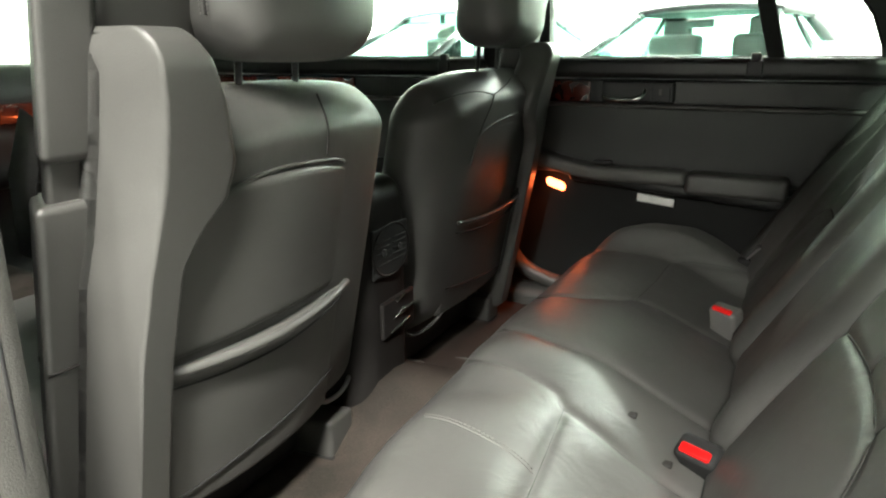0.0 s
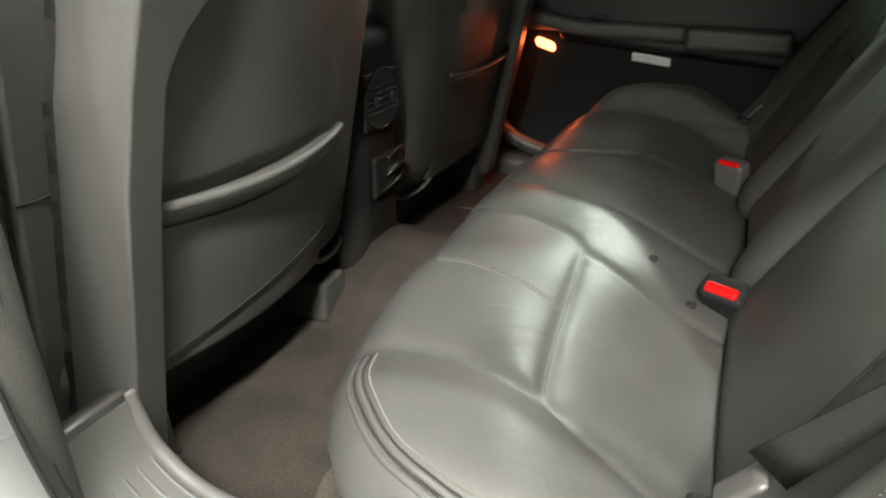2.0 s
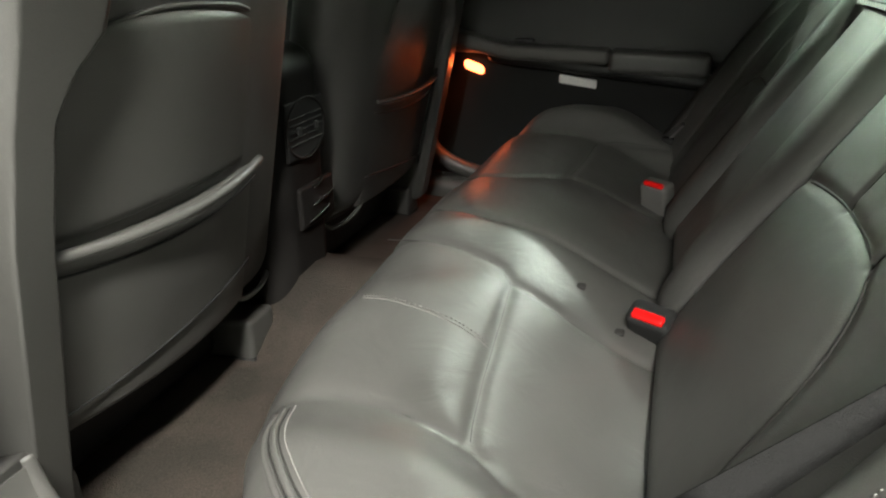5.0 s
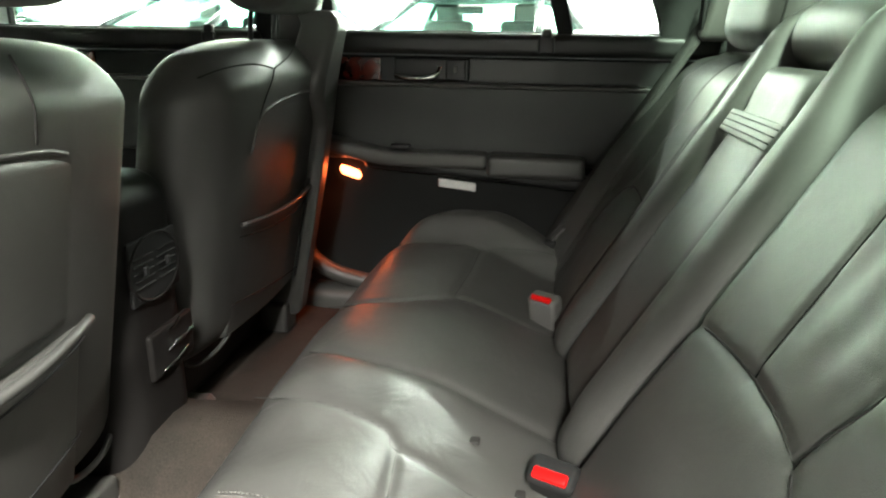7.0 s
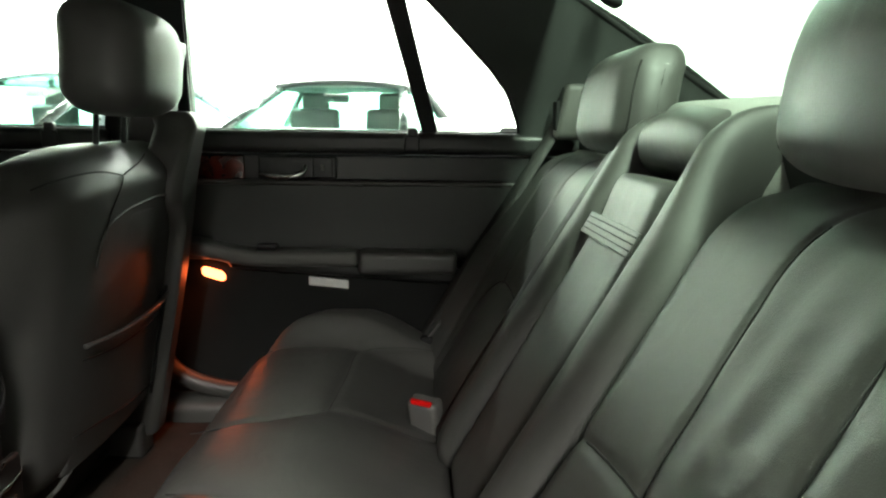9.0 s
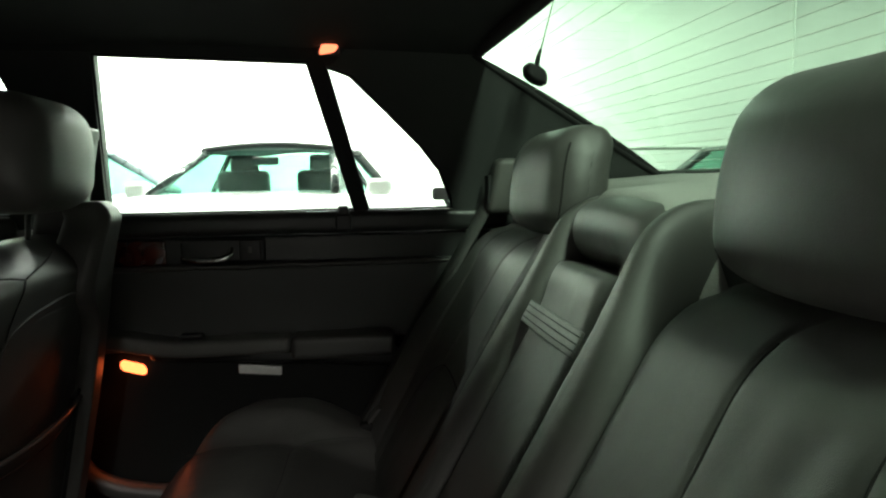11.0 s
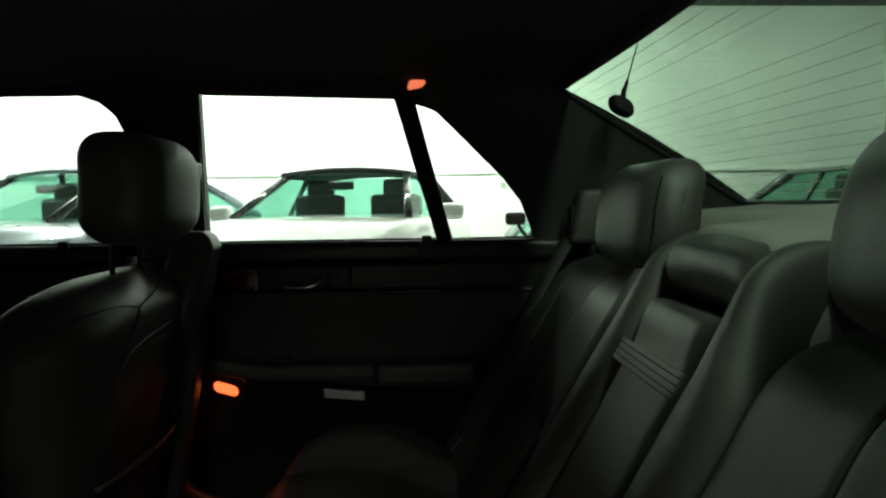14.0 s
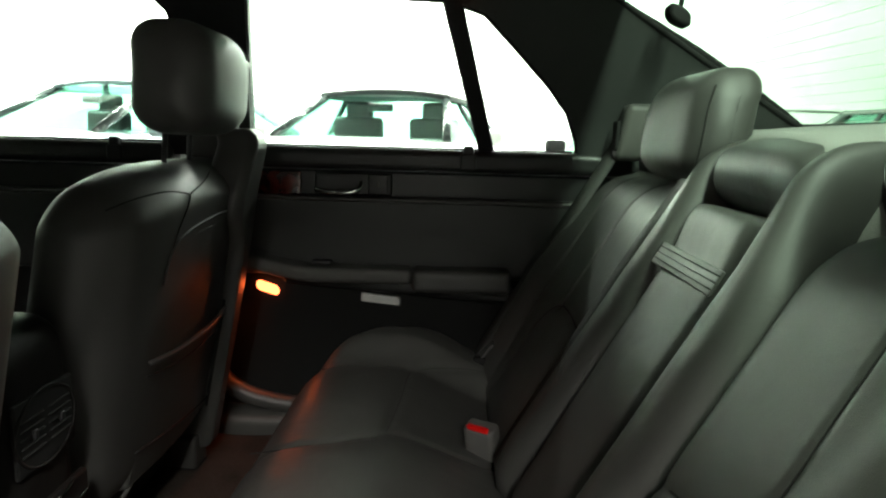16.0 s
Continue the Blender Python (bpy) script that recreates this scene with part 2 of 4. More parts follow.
def tube(points, radius, sides=8, closed=False):
    p = [np.array(q, float) for q in points]
    verts, faces, n = [], [], len(p)
    ref = np.array((0.31, 0.17, 0.93))
    for i in range(n):
        a = p[(i + 1) % n] if closed or i < n - 1 else p[i]
        b = p[i - 1] if closed or i > 0 else p[i]
        t = (a - b) / (np.linalg.norm(a - b) + 1e-9)
        u = np.cross(t, ref)
        u /= np.linalg.norm(u) + 1e-9
        v = np.cross(t, u)
        rad = radius[i] if isinstance(radius, (list, tuple)) else radius
        for k in range(sides):
            w = 2 * math.pi * k / sides
            verts.append(p[i] + rad * (math.cos(w) * u + math.sin(w) * v))
    for i in range(n if closed else n - 1):
        j = (i + 1) % n
        for k in range(sides):
            l = (k + 1) % sides
            faces.append((i * sides + k, i * sides + l, j * sides + l, j * sides + k))
    if not closed:
        faces += [tuple(range(sides)), tuple(range((n - 1) * sides, n * sides))]
    return verts, faces


def ribbon(points, side, width, thick):
    """A flat strap along the points; side: the direction of its width."""
    p = [np.array(q, float) for q in points]
    verts, faces, n = [], [], len(p)
    for i in range(n):
        t = p[min(i + 1, n - 1)] - p[max(i - 1, 0)]
        t /= np.linalg.norm(t)
        s = np.array(side[i] if isinstance(side, list) else side, float)
        s = s - t * (s @ t)
        s /= np.linalg.norm(s)
        m = np.cross(t, s)
        for a, b in ((-1, -1), (1, -1), (1, 1), (-1, 1)):
            verts.append(p[i] + s * a * width / 2 + m * b * thick / 2)
    for i in range(n - 1):
        for k in range(4):
            l = (k + 1) % 4
            faces.append((4 * i + k, 4 * i + l, 4 * i + 4 + l, 4 * i + 4 + k))
    faces += [(0, 1, 2, 3), (4 * n - 4, 4 * n - 3, 4 * n - 2, 4 * n - 1)]
    return verts, faces


def joined(*some):
    verts, faces = [], []
    for v, f in some:
        k = len(verts)
        verts += [tuple(q) for q in v]
        faces += [tuple(i + k for i in q) for q in f]
    return verts, faces


def away(p, line):
    """Distance of plan points p (n, 2) from a polyline."""
    best = np.full(len(p), 9.0)
    for a, b in zip(line[:-1], line[1:]):
        a, b = np.array(a, float), np.array(b, float)
        d = b - a
        t = np.clip(((p - a) @ d) / (d @ d), 0, 1)
        best = np.minimum(best, np.linalg.norm(p - (a + t[:, None] * d), axis=1))
    return best


def ease(x, a, b):
    t = np.clip((x - a) / (b - a), 0, 1)
    return t * t * (3 - 2 * t)


# ---- garage round the car ----
def slab(x0, x1, y0, y1, z0, z1, r=0.004, flat=(1, 1, 1)):
    return rbox((x1 - x0, y1 - y0, z1 - z0), r, flat, 2, centre=((x0 + x1) / 2, (y0 + y1) / 2, (z0 + z1) / 2))


def structure(name, data, mat, label, smooth="edges"):
    return tagged(part(name, data, mat, smooth=smooth), label, name.split("_")[0], kind="structure")


WALL_Y, CEIL = 7.5, 3.75
structure("ground", slab(-12, 14, -7, WALL_Y + 0.3, -0.2, 0.0), CONCRETE, "stained grey concrete garage floor")
structure("wall_east", slab(-12, 14, WALL_Y, WALL_Y + 0.3, 0.0, CEIL), WALL_PAINT, "white painted brick garage wall with a ledge")
# The west wall is out of view, dark concrete to cut bounced light.
structure("wall_west", slab(-12, 14, -7.3, -7.0, 0.0, CEIL), CONCRETE, "unseen grey concrete garage wall, kept dark to limit bounced light")
structure("wall_north", slab(-12.3, -12, -7.3, WALL_Y + 0.3, 0.0, CEIL), WALL_PAINT, "white painted garage wall")
structure("wall_south", slab(14, 14.3, -7.3, WALL_Y + 0.3, 0.0, CEIL), WALL_PAINT, "white painted garage wall")
structure("ceiling", slab(-12.3, 14.3, -7.3, WALL_Y + 0.3, CEIL, CEIL + 0.2), CEILING_PAINT, "grey painted garage ceiling")
structure("trim", slab(-12, 14, WALL_Y - 0.035, WALL_Y - 0.002, 1.42, 1.46), WALL_PAINT, "white painted ledge along the brick wall")
structure("trim_beam", slab(-12, 14, WALL_Y - 0.25, WALL_Y - 0.002, 3.47, 3.745), BEAM_PAINT, "dark steel beam at the top of the wall")


for bx in (-6.2, -3.6, -1.0, 1.45, 3.9, 6.4):
    structure("trim_bracket", slab(bx - 0.03, bx + 0.03, WALL_Y - 0.09, WALL_Y - 0.003, 1.30, 1.418), WALL_PAINT, "white painted bracket under the ledge")
conduit = [(6.35, WALL_Y - 0.02, 0.6), (6.35, WALL_Y - 0.02, 2.2), (6.35, WALL_Y - 0.02, 3.38)]
structure("trim_conduit", tube(conduit, 0.016, 8), WALL_PAINT, "white painted conduit pipe on the brick wall")
for row in range(14):
    z = 1.75 + 0.115 * row
    structure("trim_joint", slab(1.0, 13.5, WALL_Y - 0.006, WALL_Y - 0.001, z, z + 0.010), WALL_PAINT, "raised painted mortar joint of the brick wall")


def unseen_ceiling_light(x, y, z, power, across, tilt, colour):
    root = thing("unseen_ceiling_light", (x, y, z), "unseen white fluorescent batten light added under the garage ceiling", "ceiling light", "garage ceiling lights")
    turn = Matrix.Translation((x, y, 0)) @ Matrix.Rotation(radians(90 if across else 0), 4, "Z")
    put = lambda data: ([tuple(turn @ Vector(tuple(map(float, q)))) for q in data[0]], data[1])
    part("housing", put(slab(-1.25, 1.25, -0.09, 0.09, z + 0.03, z + 0.09)), WHITE_PAINT, root)
    for dy in (-0.045, 0.045):
        part("tube", put(tube([(-1.2, dy, z), (1.2, dy, z)], 0.016)), TUBE, root)
    for dx in (-0.9, 0.9):
        part("hanger", put(tube([(dx, 0, z + 0.09), (dx, 0, CEIL)], 0.006, 6)), BEAM_PAINT, root)
    lamp = bpy.data.lights.new("tube_light", "AREA")
    lamp.shape, lamp.size, lamp.size_y, lamp.energy, lamp.color = "RECTANGLE", 2.4, 0.20, power, colour
    ob = new("tube_light", lamp)
    ob.parent = root
    ob.location = (0, 0.03 if tilt else 0, -0.05)
    ob.rotation_euler = (radians(tilt), 0, radians(90 if across else 0))


for ly, places, power, across, tilt, colour in LAMP_ROWS:
    for lx in places:
        unseen_ceiling_light(lx, ly, 3.4, power, across, tilt, colour)

# ---- the car: shell ----
FLOOR_Z, BELT_Z = 0.34, 0.985


def side_y(z):
    """Half width of the cabin's side above the belt line."""
    return 0.718 - 0.39 * (np.maximum(z, BELT_Z) - BELT_Z)


def side_put(sign, out=0.0):
    return lambda a, b, d: (a, sign * (side_y(b) + out + d - 0.07 * (math.hypot(a - 0.62, 0.10) + a - 0.62)), b)


structure("floor", rbox((2.6, 1.36, 0.04), 0.015, (40, 24, 1), 2, centre=(-0.35, 0, FLOOR_Z - 0.02),
          shape=lambda p: p + np.stack([0 * p[:, 0], 0 * p[:, 0], 0.10 * np.exp(-(p[:, 1] / 0.11) ** 4) * (p[:, 2] > FLOOR_Z - 0.03)
                                        + 0.004 * np.sin(p[:, 0] * 31 + 4 * np.sin(p[:, 1] * 17)) * np.sin(p[:, 1] * 23)], 1)),
          CARPET, "worn grey-brown carpet on the car's floor", True)


def headliner(p):
    q = p.copy()
    y, x = p[:, 1], p[:, 0]
    q[:, 2] = p[:, 2] - 0.055 * np.abs(y / 0.62) ** 3.5 - 0.035 * ease(-x, 0.55, 1.0) + 0.012 * np.cos(x * 2) - 0.042 * ease(x, 0.40, 0.64) * (1 - (y / 0.62) ** 2)
    return q


structure("ceiling_headliner", rbox((1.72, 1.23, 0.03), 0.012, (24, 24, 1), 2, centre=(-0.225, 0, 1.352), shape=headliner),
          HEADLINER, "dark grey cloth headliner", True)
structure("roof", rbox((1.74, 1.32, 0.012), 0.005, (20, 20, 1), 2, centre=(-0.255, 0, 1.40), shape=headliner), CAR_PAINT, "pale silver painted car roof", True)


def loft(front, rear, across, thick, put):
    """A padded panel between two edges of equal count; put(a, b, d) gives the place."""
    n, cols = len(front), across + 1
    verts = []
    for d in (0.0, thick):
        for (a0, b0), (a1, b1) in zip(front, rear):
            verts += [put(a0 + (a1 - a0) * k / across, b0 + (b1 - b0) * k / across, d) for k in range(cols)]
    faces, half = [], n * cols
    for j in range(n - 1):
        for k in range(across):
            q = (j * cols + k, j * cols + k + 1, (j + 1) * cols + k + 1, (j + 1) * cols + k)
            faces += [q, tuple(i + half for i in q)]
    ring = list(range(cols)) + [j * cols + across for j in range(1, n)] + [(n - 1) * cols + k for k in range(across - 1, -1, -1)] + [j * cols for j in range(n - 2, 0, -1)]
    faces += [(ring[i], ring[(i + 1) % len(ring)], ring[(i + 1) % len(ring)] + half, ring[i] + half) for i in range(len(ring))]
    return verts, faces


REAR_LIGHT = [(-0.130, 0.985), (-0.102, 1.288), (0.285, 1.278), (0.369, 0.985)]
QUARTER = [(0.397, 0.985), (0.318, 1.269), (0.368, 1.254), (0.426, 1.201), (0.512, 1.119), (0.552, 1.070), (0.578, 1.010), (0.578, 0.985)]
FRONT_LIGHT = [(-1.15, 0.985), (-0.95, 1.20), (-0.80, 1.265), (-0.60, 1.286), (-0.33, 1.288), (-0.290, 1.275), (-0.262, 1.248), (-0.252, 1.215), (-0.315, 0.985)]
PILLAR_FRONT = [(0.318, 1.335), (0.318, 1.269), (0.368, 1.254), (0.426, 1.201), (0.512, 1.119), (0.552, 1.070), (0.578, 1.010), (0.585, 0.95)]
PILLAR_REAR = [(0.575, 1.335), (0.606, 1.291), (0.713, 1.228), (0.821, 1.165), (0.928, 1.103), (1.035, 1.040), (1.10, 1.03), (1.15, 0.95)]
B_PILLAR = [(-0.315, 0.96), (-0.252, 1.215), (-0.262, 1.248), (-0.290, 1.275), (-0.33, 1.288), (-0.33, 1.325), (-0.06, 1.325), (-0.102, 1.288), (-0.130, 0.96)]
for sign, side in ((1, "right"), (-1, "left")):
    structure("wall_c_pillar", loft(PILLAR_FRONT, PILLAR_REAR, 14, 0.04, side_put(sign)), PILLAR_CLOTH, "dark cloth-covered rear roof pillar")
    structure("wall_roof_rail", prism([(-1.1, 1.285), (-0.33, 1.288), (-0.102, 1.288), (0.285, 1.278), (0.33, 1.268), (0.36, 1.30), (0.33, 1.345), (-1.1, 1.345)],
                                      0.05, side_put(sign)), HEADLINER, "dark cloth-covered roof rail over the door")
for sign in (1, -1):
    line = [side_put(sign, 0.002)(0.606 + 0.429 * k / 10, 1.291 - 0.251 * k / 10, 0.0) for k in range(11)]
    structure("trim_glass_edge", tube(line, 0.006, 8), RUBBER, "black rubber edge along the rear glass", True)
structure("wall_b_pillar", prism(B_PILLAR, 0.04, side_put(1, 0.004)), DARK_PLASTIC, "dark plastic centre pillar of the car")
structure("wall_division_bar", prism([(0.369, 0.98), (0.285, 1.285), (0.318, 1.275), (0.397, 0.98)], 0.03, side_put(1, -0.004)), RUBBER,
          "black upright bar between door glass and quarter glass")
structure("wall_body_side", slab(-1.6, 1.3, 0.80, 0.86, 0.2, 0.96), CAR_PAINT, "pale silver lower body side of the car")
for name, outline, words in (("window_1", REAR_LIGHT, "clear rear door window glass"), ("window_2", QUARTER, "clear fixed quarter window glass"),
                             ("window_3", FRONT_LIGHT, "clear front door window glass")):
    pane = structure(name, prism(outline, 0.004, side_put(1, 0.018)), WINDOW_GLASS, words, False)
    pane.visible_shadow = False
    loop = [side_put(1, 0.012)(a, b, 0) for a, b in outline]
    part("window_seal", tube(loop, 0.006, 6, True), RUBBER, pane, "black rubber window seal")


# rear glass: a wide pane between headliner and parcel shelf
def rear_glass_point(u, v):
    """u across (-1 to 1), v from the top edge (0) to the shelf (1)."""
    half = 0.672 + 0.02 * v
    bow = 0.02 * (1 - u * u)
    return np.array((0.622 + 0.425 * v + bow, half * u, 1.300 - 0.247 * v + 0.012 * math.sin(math.pi * v)))


def sheet(f, nu, nv, thick):
    verts = [f(-1 + 2 * i / nu, j / nv) for j in range(nv + 1) for i in range(nu + 1)]
    count = len(verts)
    verts += [v + np.array((0.5, 0, 0.86)) * thick for v in verts]
    faces = []
    for j in range(nv):
        for i in range(nu):
            a = j * (nu + 1) + i
            q = (a, a + 1, a + nu + 2, a + nu + 1)
            faces += [q, tuple(k + count for k in q)]
    return verts, faces


rear = structure("window_4", sheet(rear_glass_point, 24, 10, 0.004), REAR_GLASS, "green-tinted rear window with thin heating lines", True)
edge = [rear_glass_point(-1 + 2 * i / 16, 0) for i in range(17)] + [rear_glass_point(1, i / 8) for i in range(1, 9)] + \
       [rear_glass_point(1 - 2 * i / 16, 1) for i in range(1, 17)] + [rear_glass_point(-1, 1 - i / 8) for i in range(1, 8)]
part("window_seal", tube(edge, 0.008, 6, True), RUBBER, rear, "black rubber window seal")
for v in [0.05, 0.10, 0.15] + [0.30 + 0.055 * k for k in range(13)]:
    row = [rear_glass_point(-0.97 + 1.94 * i / 24, v) - np.array((0.0015, 0, 0.0025)) for i in range(25)]
    part("heating_line", tube(row, 0.00035, 4), DEFROST, rear)
# Dark roll added to hide the bright leak between headliner and glass.
header = [rear_glass_point(-1 + 2 * i / 24, 0.0) + np.array((-0.010, 0, -0.001)) for i in range(25)]
structure("trim_rear_header", tube(header, 0.013, 10), HEADLINER, "dark cloth roll added to cover the light leak along the rear window's top", True)

structure("parcel_shelf", rbox((0.42, 1.28, 0.05), 0.02, (40, 30, 1), 3, centre=(0.87, 0, 1.014),
                  shape=lambda p: p + np.stack([0 * p[:, 0], 0 * p[:, 0], 0.014 * (p[:, 0] - 0.87) / 0.21 + 0.006 - 0.17 * ease(0.80 - p[:, 0], 0, 0.14) * ease(np.abs(p[:, 1] - 0.005), 0.07, 0.20) + 0.004 * np.sin(p[:, 1] * 9)], 1)),
                  SHELF_CLOTH, "pale grey cloth parcel shelf under the rear window", True)
structure("wall_seat_bulkhead", slab(0.70, 0.74, -0.66, 0.66, FLOOR_Z, 0.99), DARK_PLASTIC, "dark metal bulkhead behind the rear seat")

# left door opening: pillar, sill and body edge
structure("wall_left_pillar", rbox((0.16, 0.07, 1.0), 0.03, (1, 1, 10), 3, centre=(-0.185, -0.685, 0.84),
          shape=lambda p: p + np.stack([0 * p[:, 0], 0.39 * np.maximum(p[:, 2] - 0.985, 0), 0 * p[:, 0]], 1)), STRIP_CLOTH, "grey cloth-grained trim on the centre pillar", True)
structure("wall_left_pillar_body", rbox((0.16, 0.10, 1.0), 0.03, (1, 1, 10), 3, centre=(-0.23, -0.745, 0.80),
          shape=lambda p: p + np.stack([0 * p[:, 0], 0.39 * np.maximum(p[:, 2] - 0.985, 0), 0 * p[:, 0]], 1)), CAR_PAINT, "pale silver painted centre pillar", True)


SILL_SWEEP = smooth_line([(0.80, 0, 0.392), (0.45, 0, 0.391), (0.20, 0, 0.390), (0.07, 0, 0.387), (-0.02, 0, 0.382), (-0.085, 0, 0.392), (-0.13, 0, 0.425),
                          (-0.148, 0, 0.462), (-0.154, 0, 0.492)], 8)
plate = structure("trim_sill", ribbon([q + np.array((0, -0.613, -0.006)) for q in SILL_SWEEP], (0, 1, 0), 0.092, 0.014), PLASTIC, "ribbed grey plastic door sill plate", "edges")
for y in (-0.575, -0.592, -0.609, -0.626):
    part("rib", tube([q + np.array((0, y, 0.001)) for q in SILL_SWEEP], 0.0030, 6), PLASTIC, plate)
part("inner_lip", tube([q + np.array((0, -0.564, 0.002)) for q in SILL_SWEEP], 0.009, 10), PLASTIC, plate)
part("outer_lip", tube([q + np.array((0, -0.660, -0.001)) for q in SILL_SWEEP], 0.007, 8), PLASTIC, plate)
part("pillar_joint", ribbon([q + np.array((-0.006, -0.610, 0.004)) for q in SILL_SWEEP[-7:]], (0, 1, 0), 0.108, 0.020), VINYL, plate, "grey end of the pillar trim")
JAMB = smooth_line([(0.80, -0.715, 0.352), (0.30, -0.715, 0.352), (0.10, -0.715, 0.362), (0.0, -0.715, 0.395), (-0.055, -0.715, 0.450), (-0.088, -0.715, 0.517),
                    (-0.106, -0.715, 0.592), (-0.112, -0.715, 0.70), (-0.108, -0.715, 0.95)], 8)
structure("wall_left_jamb", ribbon([q + np.array((0, -0.037, 0)) for q in JAMB], (0, 1, 0), 0.10, 0.012), CAR_PAINT, "pale silver painted door jamb", True)
STRIP_INNER = smooth_line([(0.80, -0.660, 0.385), (0.30, -0.660, 0.385), (0.10, -0.660, 0.386), (-0.03, -0.660, 0.392), (-0.085, -0.660, 0.412), (-0.118, -0.660, 0.450),
                           (-0.122, -0.660, 0.510), (-0.112, -0.660, 0.62), (-0.100, -0.660, 0.95)], 8)
STRIP_OUTER = [q + np.array((0.002, 0.014, 0.008)) for q in JAMB]


def rubber_band(u, v):
    """u along the door opening, v from the cabin's side to the painted edge, with a rounded lip in the middle."""
    k = (u + 1) / 2 * (len(STRIP_INNER) - 1)
    i = min(int(k), len(STRIP_INNER) - 2)
    a = STRIP_INNER[i] + (STRIP_INNER[i + 1] - STRIP_INNER[i]) * (k - i)
    b = STRIP_OUTER[i] + (STRIP_OUTER[i + 1] - STRIP_OUTER[i]) * (k - i)
    bulge = 0.007 * math.sin(math.pi * v) + 0.003 * math.sin(math.pi * min(v * 2.2, 1.0))
    return a + (b - a) * v + np.array((0.6, 0, 0.8)) * bulge


strip = structure("trim_weatherstrip", sheet(rubber_band, 96, 10, -0.006), STRIP_CLOTH, "grey rubber weatherstrip round the door opening", True)
for v, r in ((0.42, 0.0016), (0.97, 0.0035)):
    part("strip_groove", tube([rubber_band(-1 + 2 * i / 96, v) for i in range(97)], r, 6), RUBBER, strip, "dark line along the rubber")


structure("wall_left_sill", slab(-1.5, 1.3, -0.86, -0.66, 0.15, 0.345, 0.03), CAR_PAINT, "pale silver painted outer sill")
structure("wall_left_quarter", slab(0.78, 1.3, -0.86, -0.68, 0.3, 0.96, 0.03), CAR_PAINT, "pale silver rear quarter of the car")


def riser_point(u, v):
    """Carpet turned up from the floor to the bench's front edge; u across, v upwards."""
    y = -0.385 + 0.165 * u
    lift = 0.03 * ease(-y, 0.50, 0.60)
    return np.array((0.005 + 0.16 * v + 0.010 * math.sin(u * 5 + v * 3), y - 0.03 * v, 0.343 + lift + (0.085 - lift * 0.4) * v ** 1.4 + 0.004 * math.sin(u * 9 + v * 6)))


structure("floor_carpet_riser", sheet(riser_point, 30, 14, 0.006), LIT_WORN_CARPET, "worn beige-brown carpet, painted lighter where lit, turned up below the rear bench", True)


structure("trim_right_sill", rbox((2.2, 0.08, 0.09), 0.03, (10, 2, 2), 3, None, (-0.2, 0.695, 0.345)), VINYL, "grey plastic sill trim below the right doors", True)
sweep = smooth_line([(-0.235, 0.690, 0.92), (-0.228, 0.690, 0.72), (-0.222, 0.690, 0.56), (-0.205, 0.690, 0.475), (-0.155, 0.688, 0.430), (-0.07, 0.688, 0.405), (0.05, 0.690, 0.395)])
structure("trim_door_surround", tube(sweep, 0.021, 12), VINYL, "grey plastic trim sweeping from the pillar to the sill", True)

# front of the cabin and closed left front door, mostly unseen, blocking stray light
structure("wall_firewall", slab(-1.80, -1.74, -0.72, 0.72, 0.2, 0.97), DARK_PLASTIC, "dark firewall below the windscreen")
shield = structure("window_5", prism([(-0.68, 0.0), (0.68, 0.0), (0.57, 1.0), (-0.57, 1.0)], 0.005, lambda a, b, d: (-1.76 + 0.68 * b, a, 0.97 + 0.335 * b + d)),
                   WINDOW_GLASS, "clear windscreen", False)
shield.visible_shadow = False
structure("wall_hood", slab(-2.9, -1.76, -0.80, 0.80, 0.78, 0.95, 0.05), CAR_PAINT, "pale silver engine bonnet")
for sign in (1, -1):
    structure("wall_a_pillar", tube([(-1.75, sign * 0.70, 0.95), (-1.30, sign * 0.635, 1.19), (-1.06, sign * 0.59, 1.30)], 0.035, 8), DARK_PLASTIC, "dark windscreen pillar")
structure("wall_left_front_door", slab(-1.75, -0.26, -0.80, -0.72, 0.25, 0.975, 0.02), DOOR_VINYL, "dark grey vinyl left front door, closed")
structure("wall_left_quarter_trim", slab(0.56, 1.15, -0.70, -0.66, FLOOR_Z, 0.97, 0.01), PILLAR_CLOTH, "dark trim beside the rear seat")
pane = structure("window_6", prism(FRONT_LIGHT, 0.004, side_put(-1, 0.018)), WINDOW_GLASS, "clear left front door window glass", False)
pane.visible_shadow = False
structure("wall_trunk", slab(0.74, 1.9, -0.80, 0.80, 0.25, 0.985, 0.05), CAR_PAINT, "pale silver boot of the car")

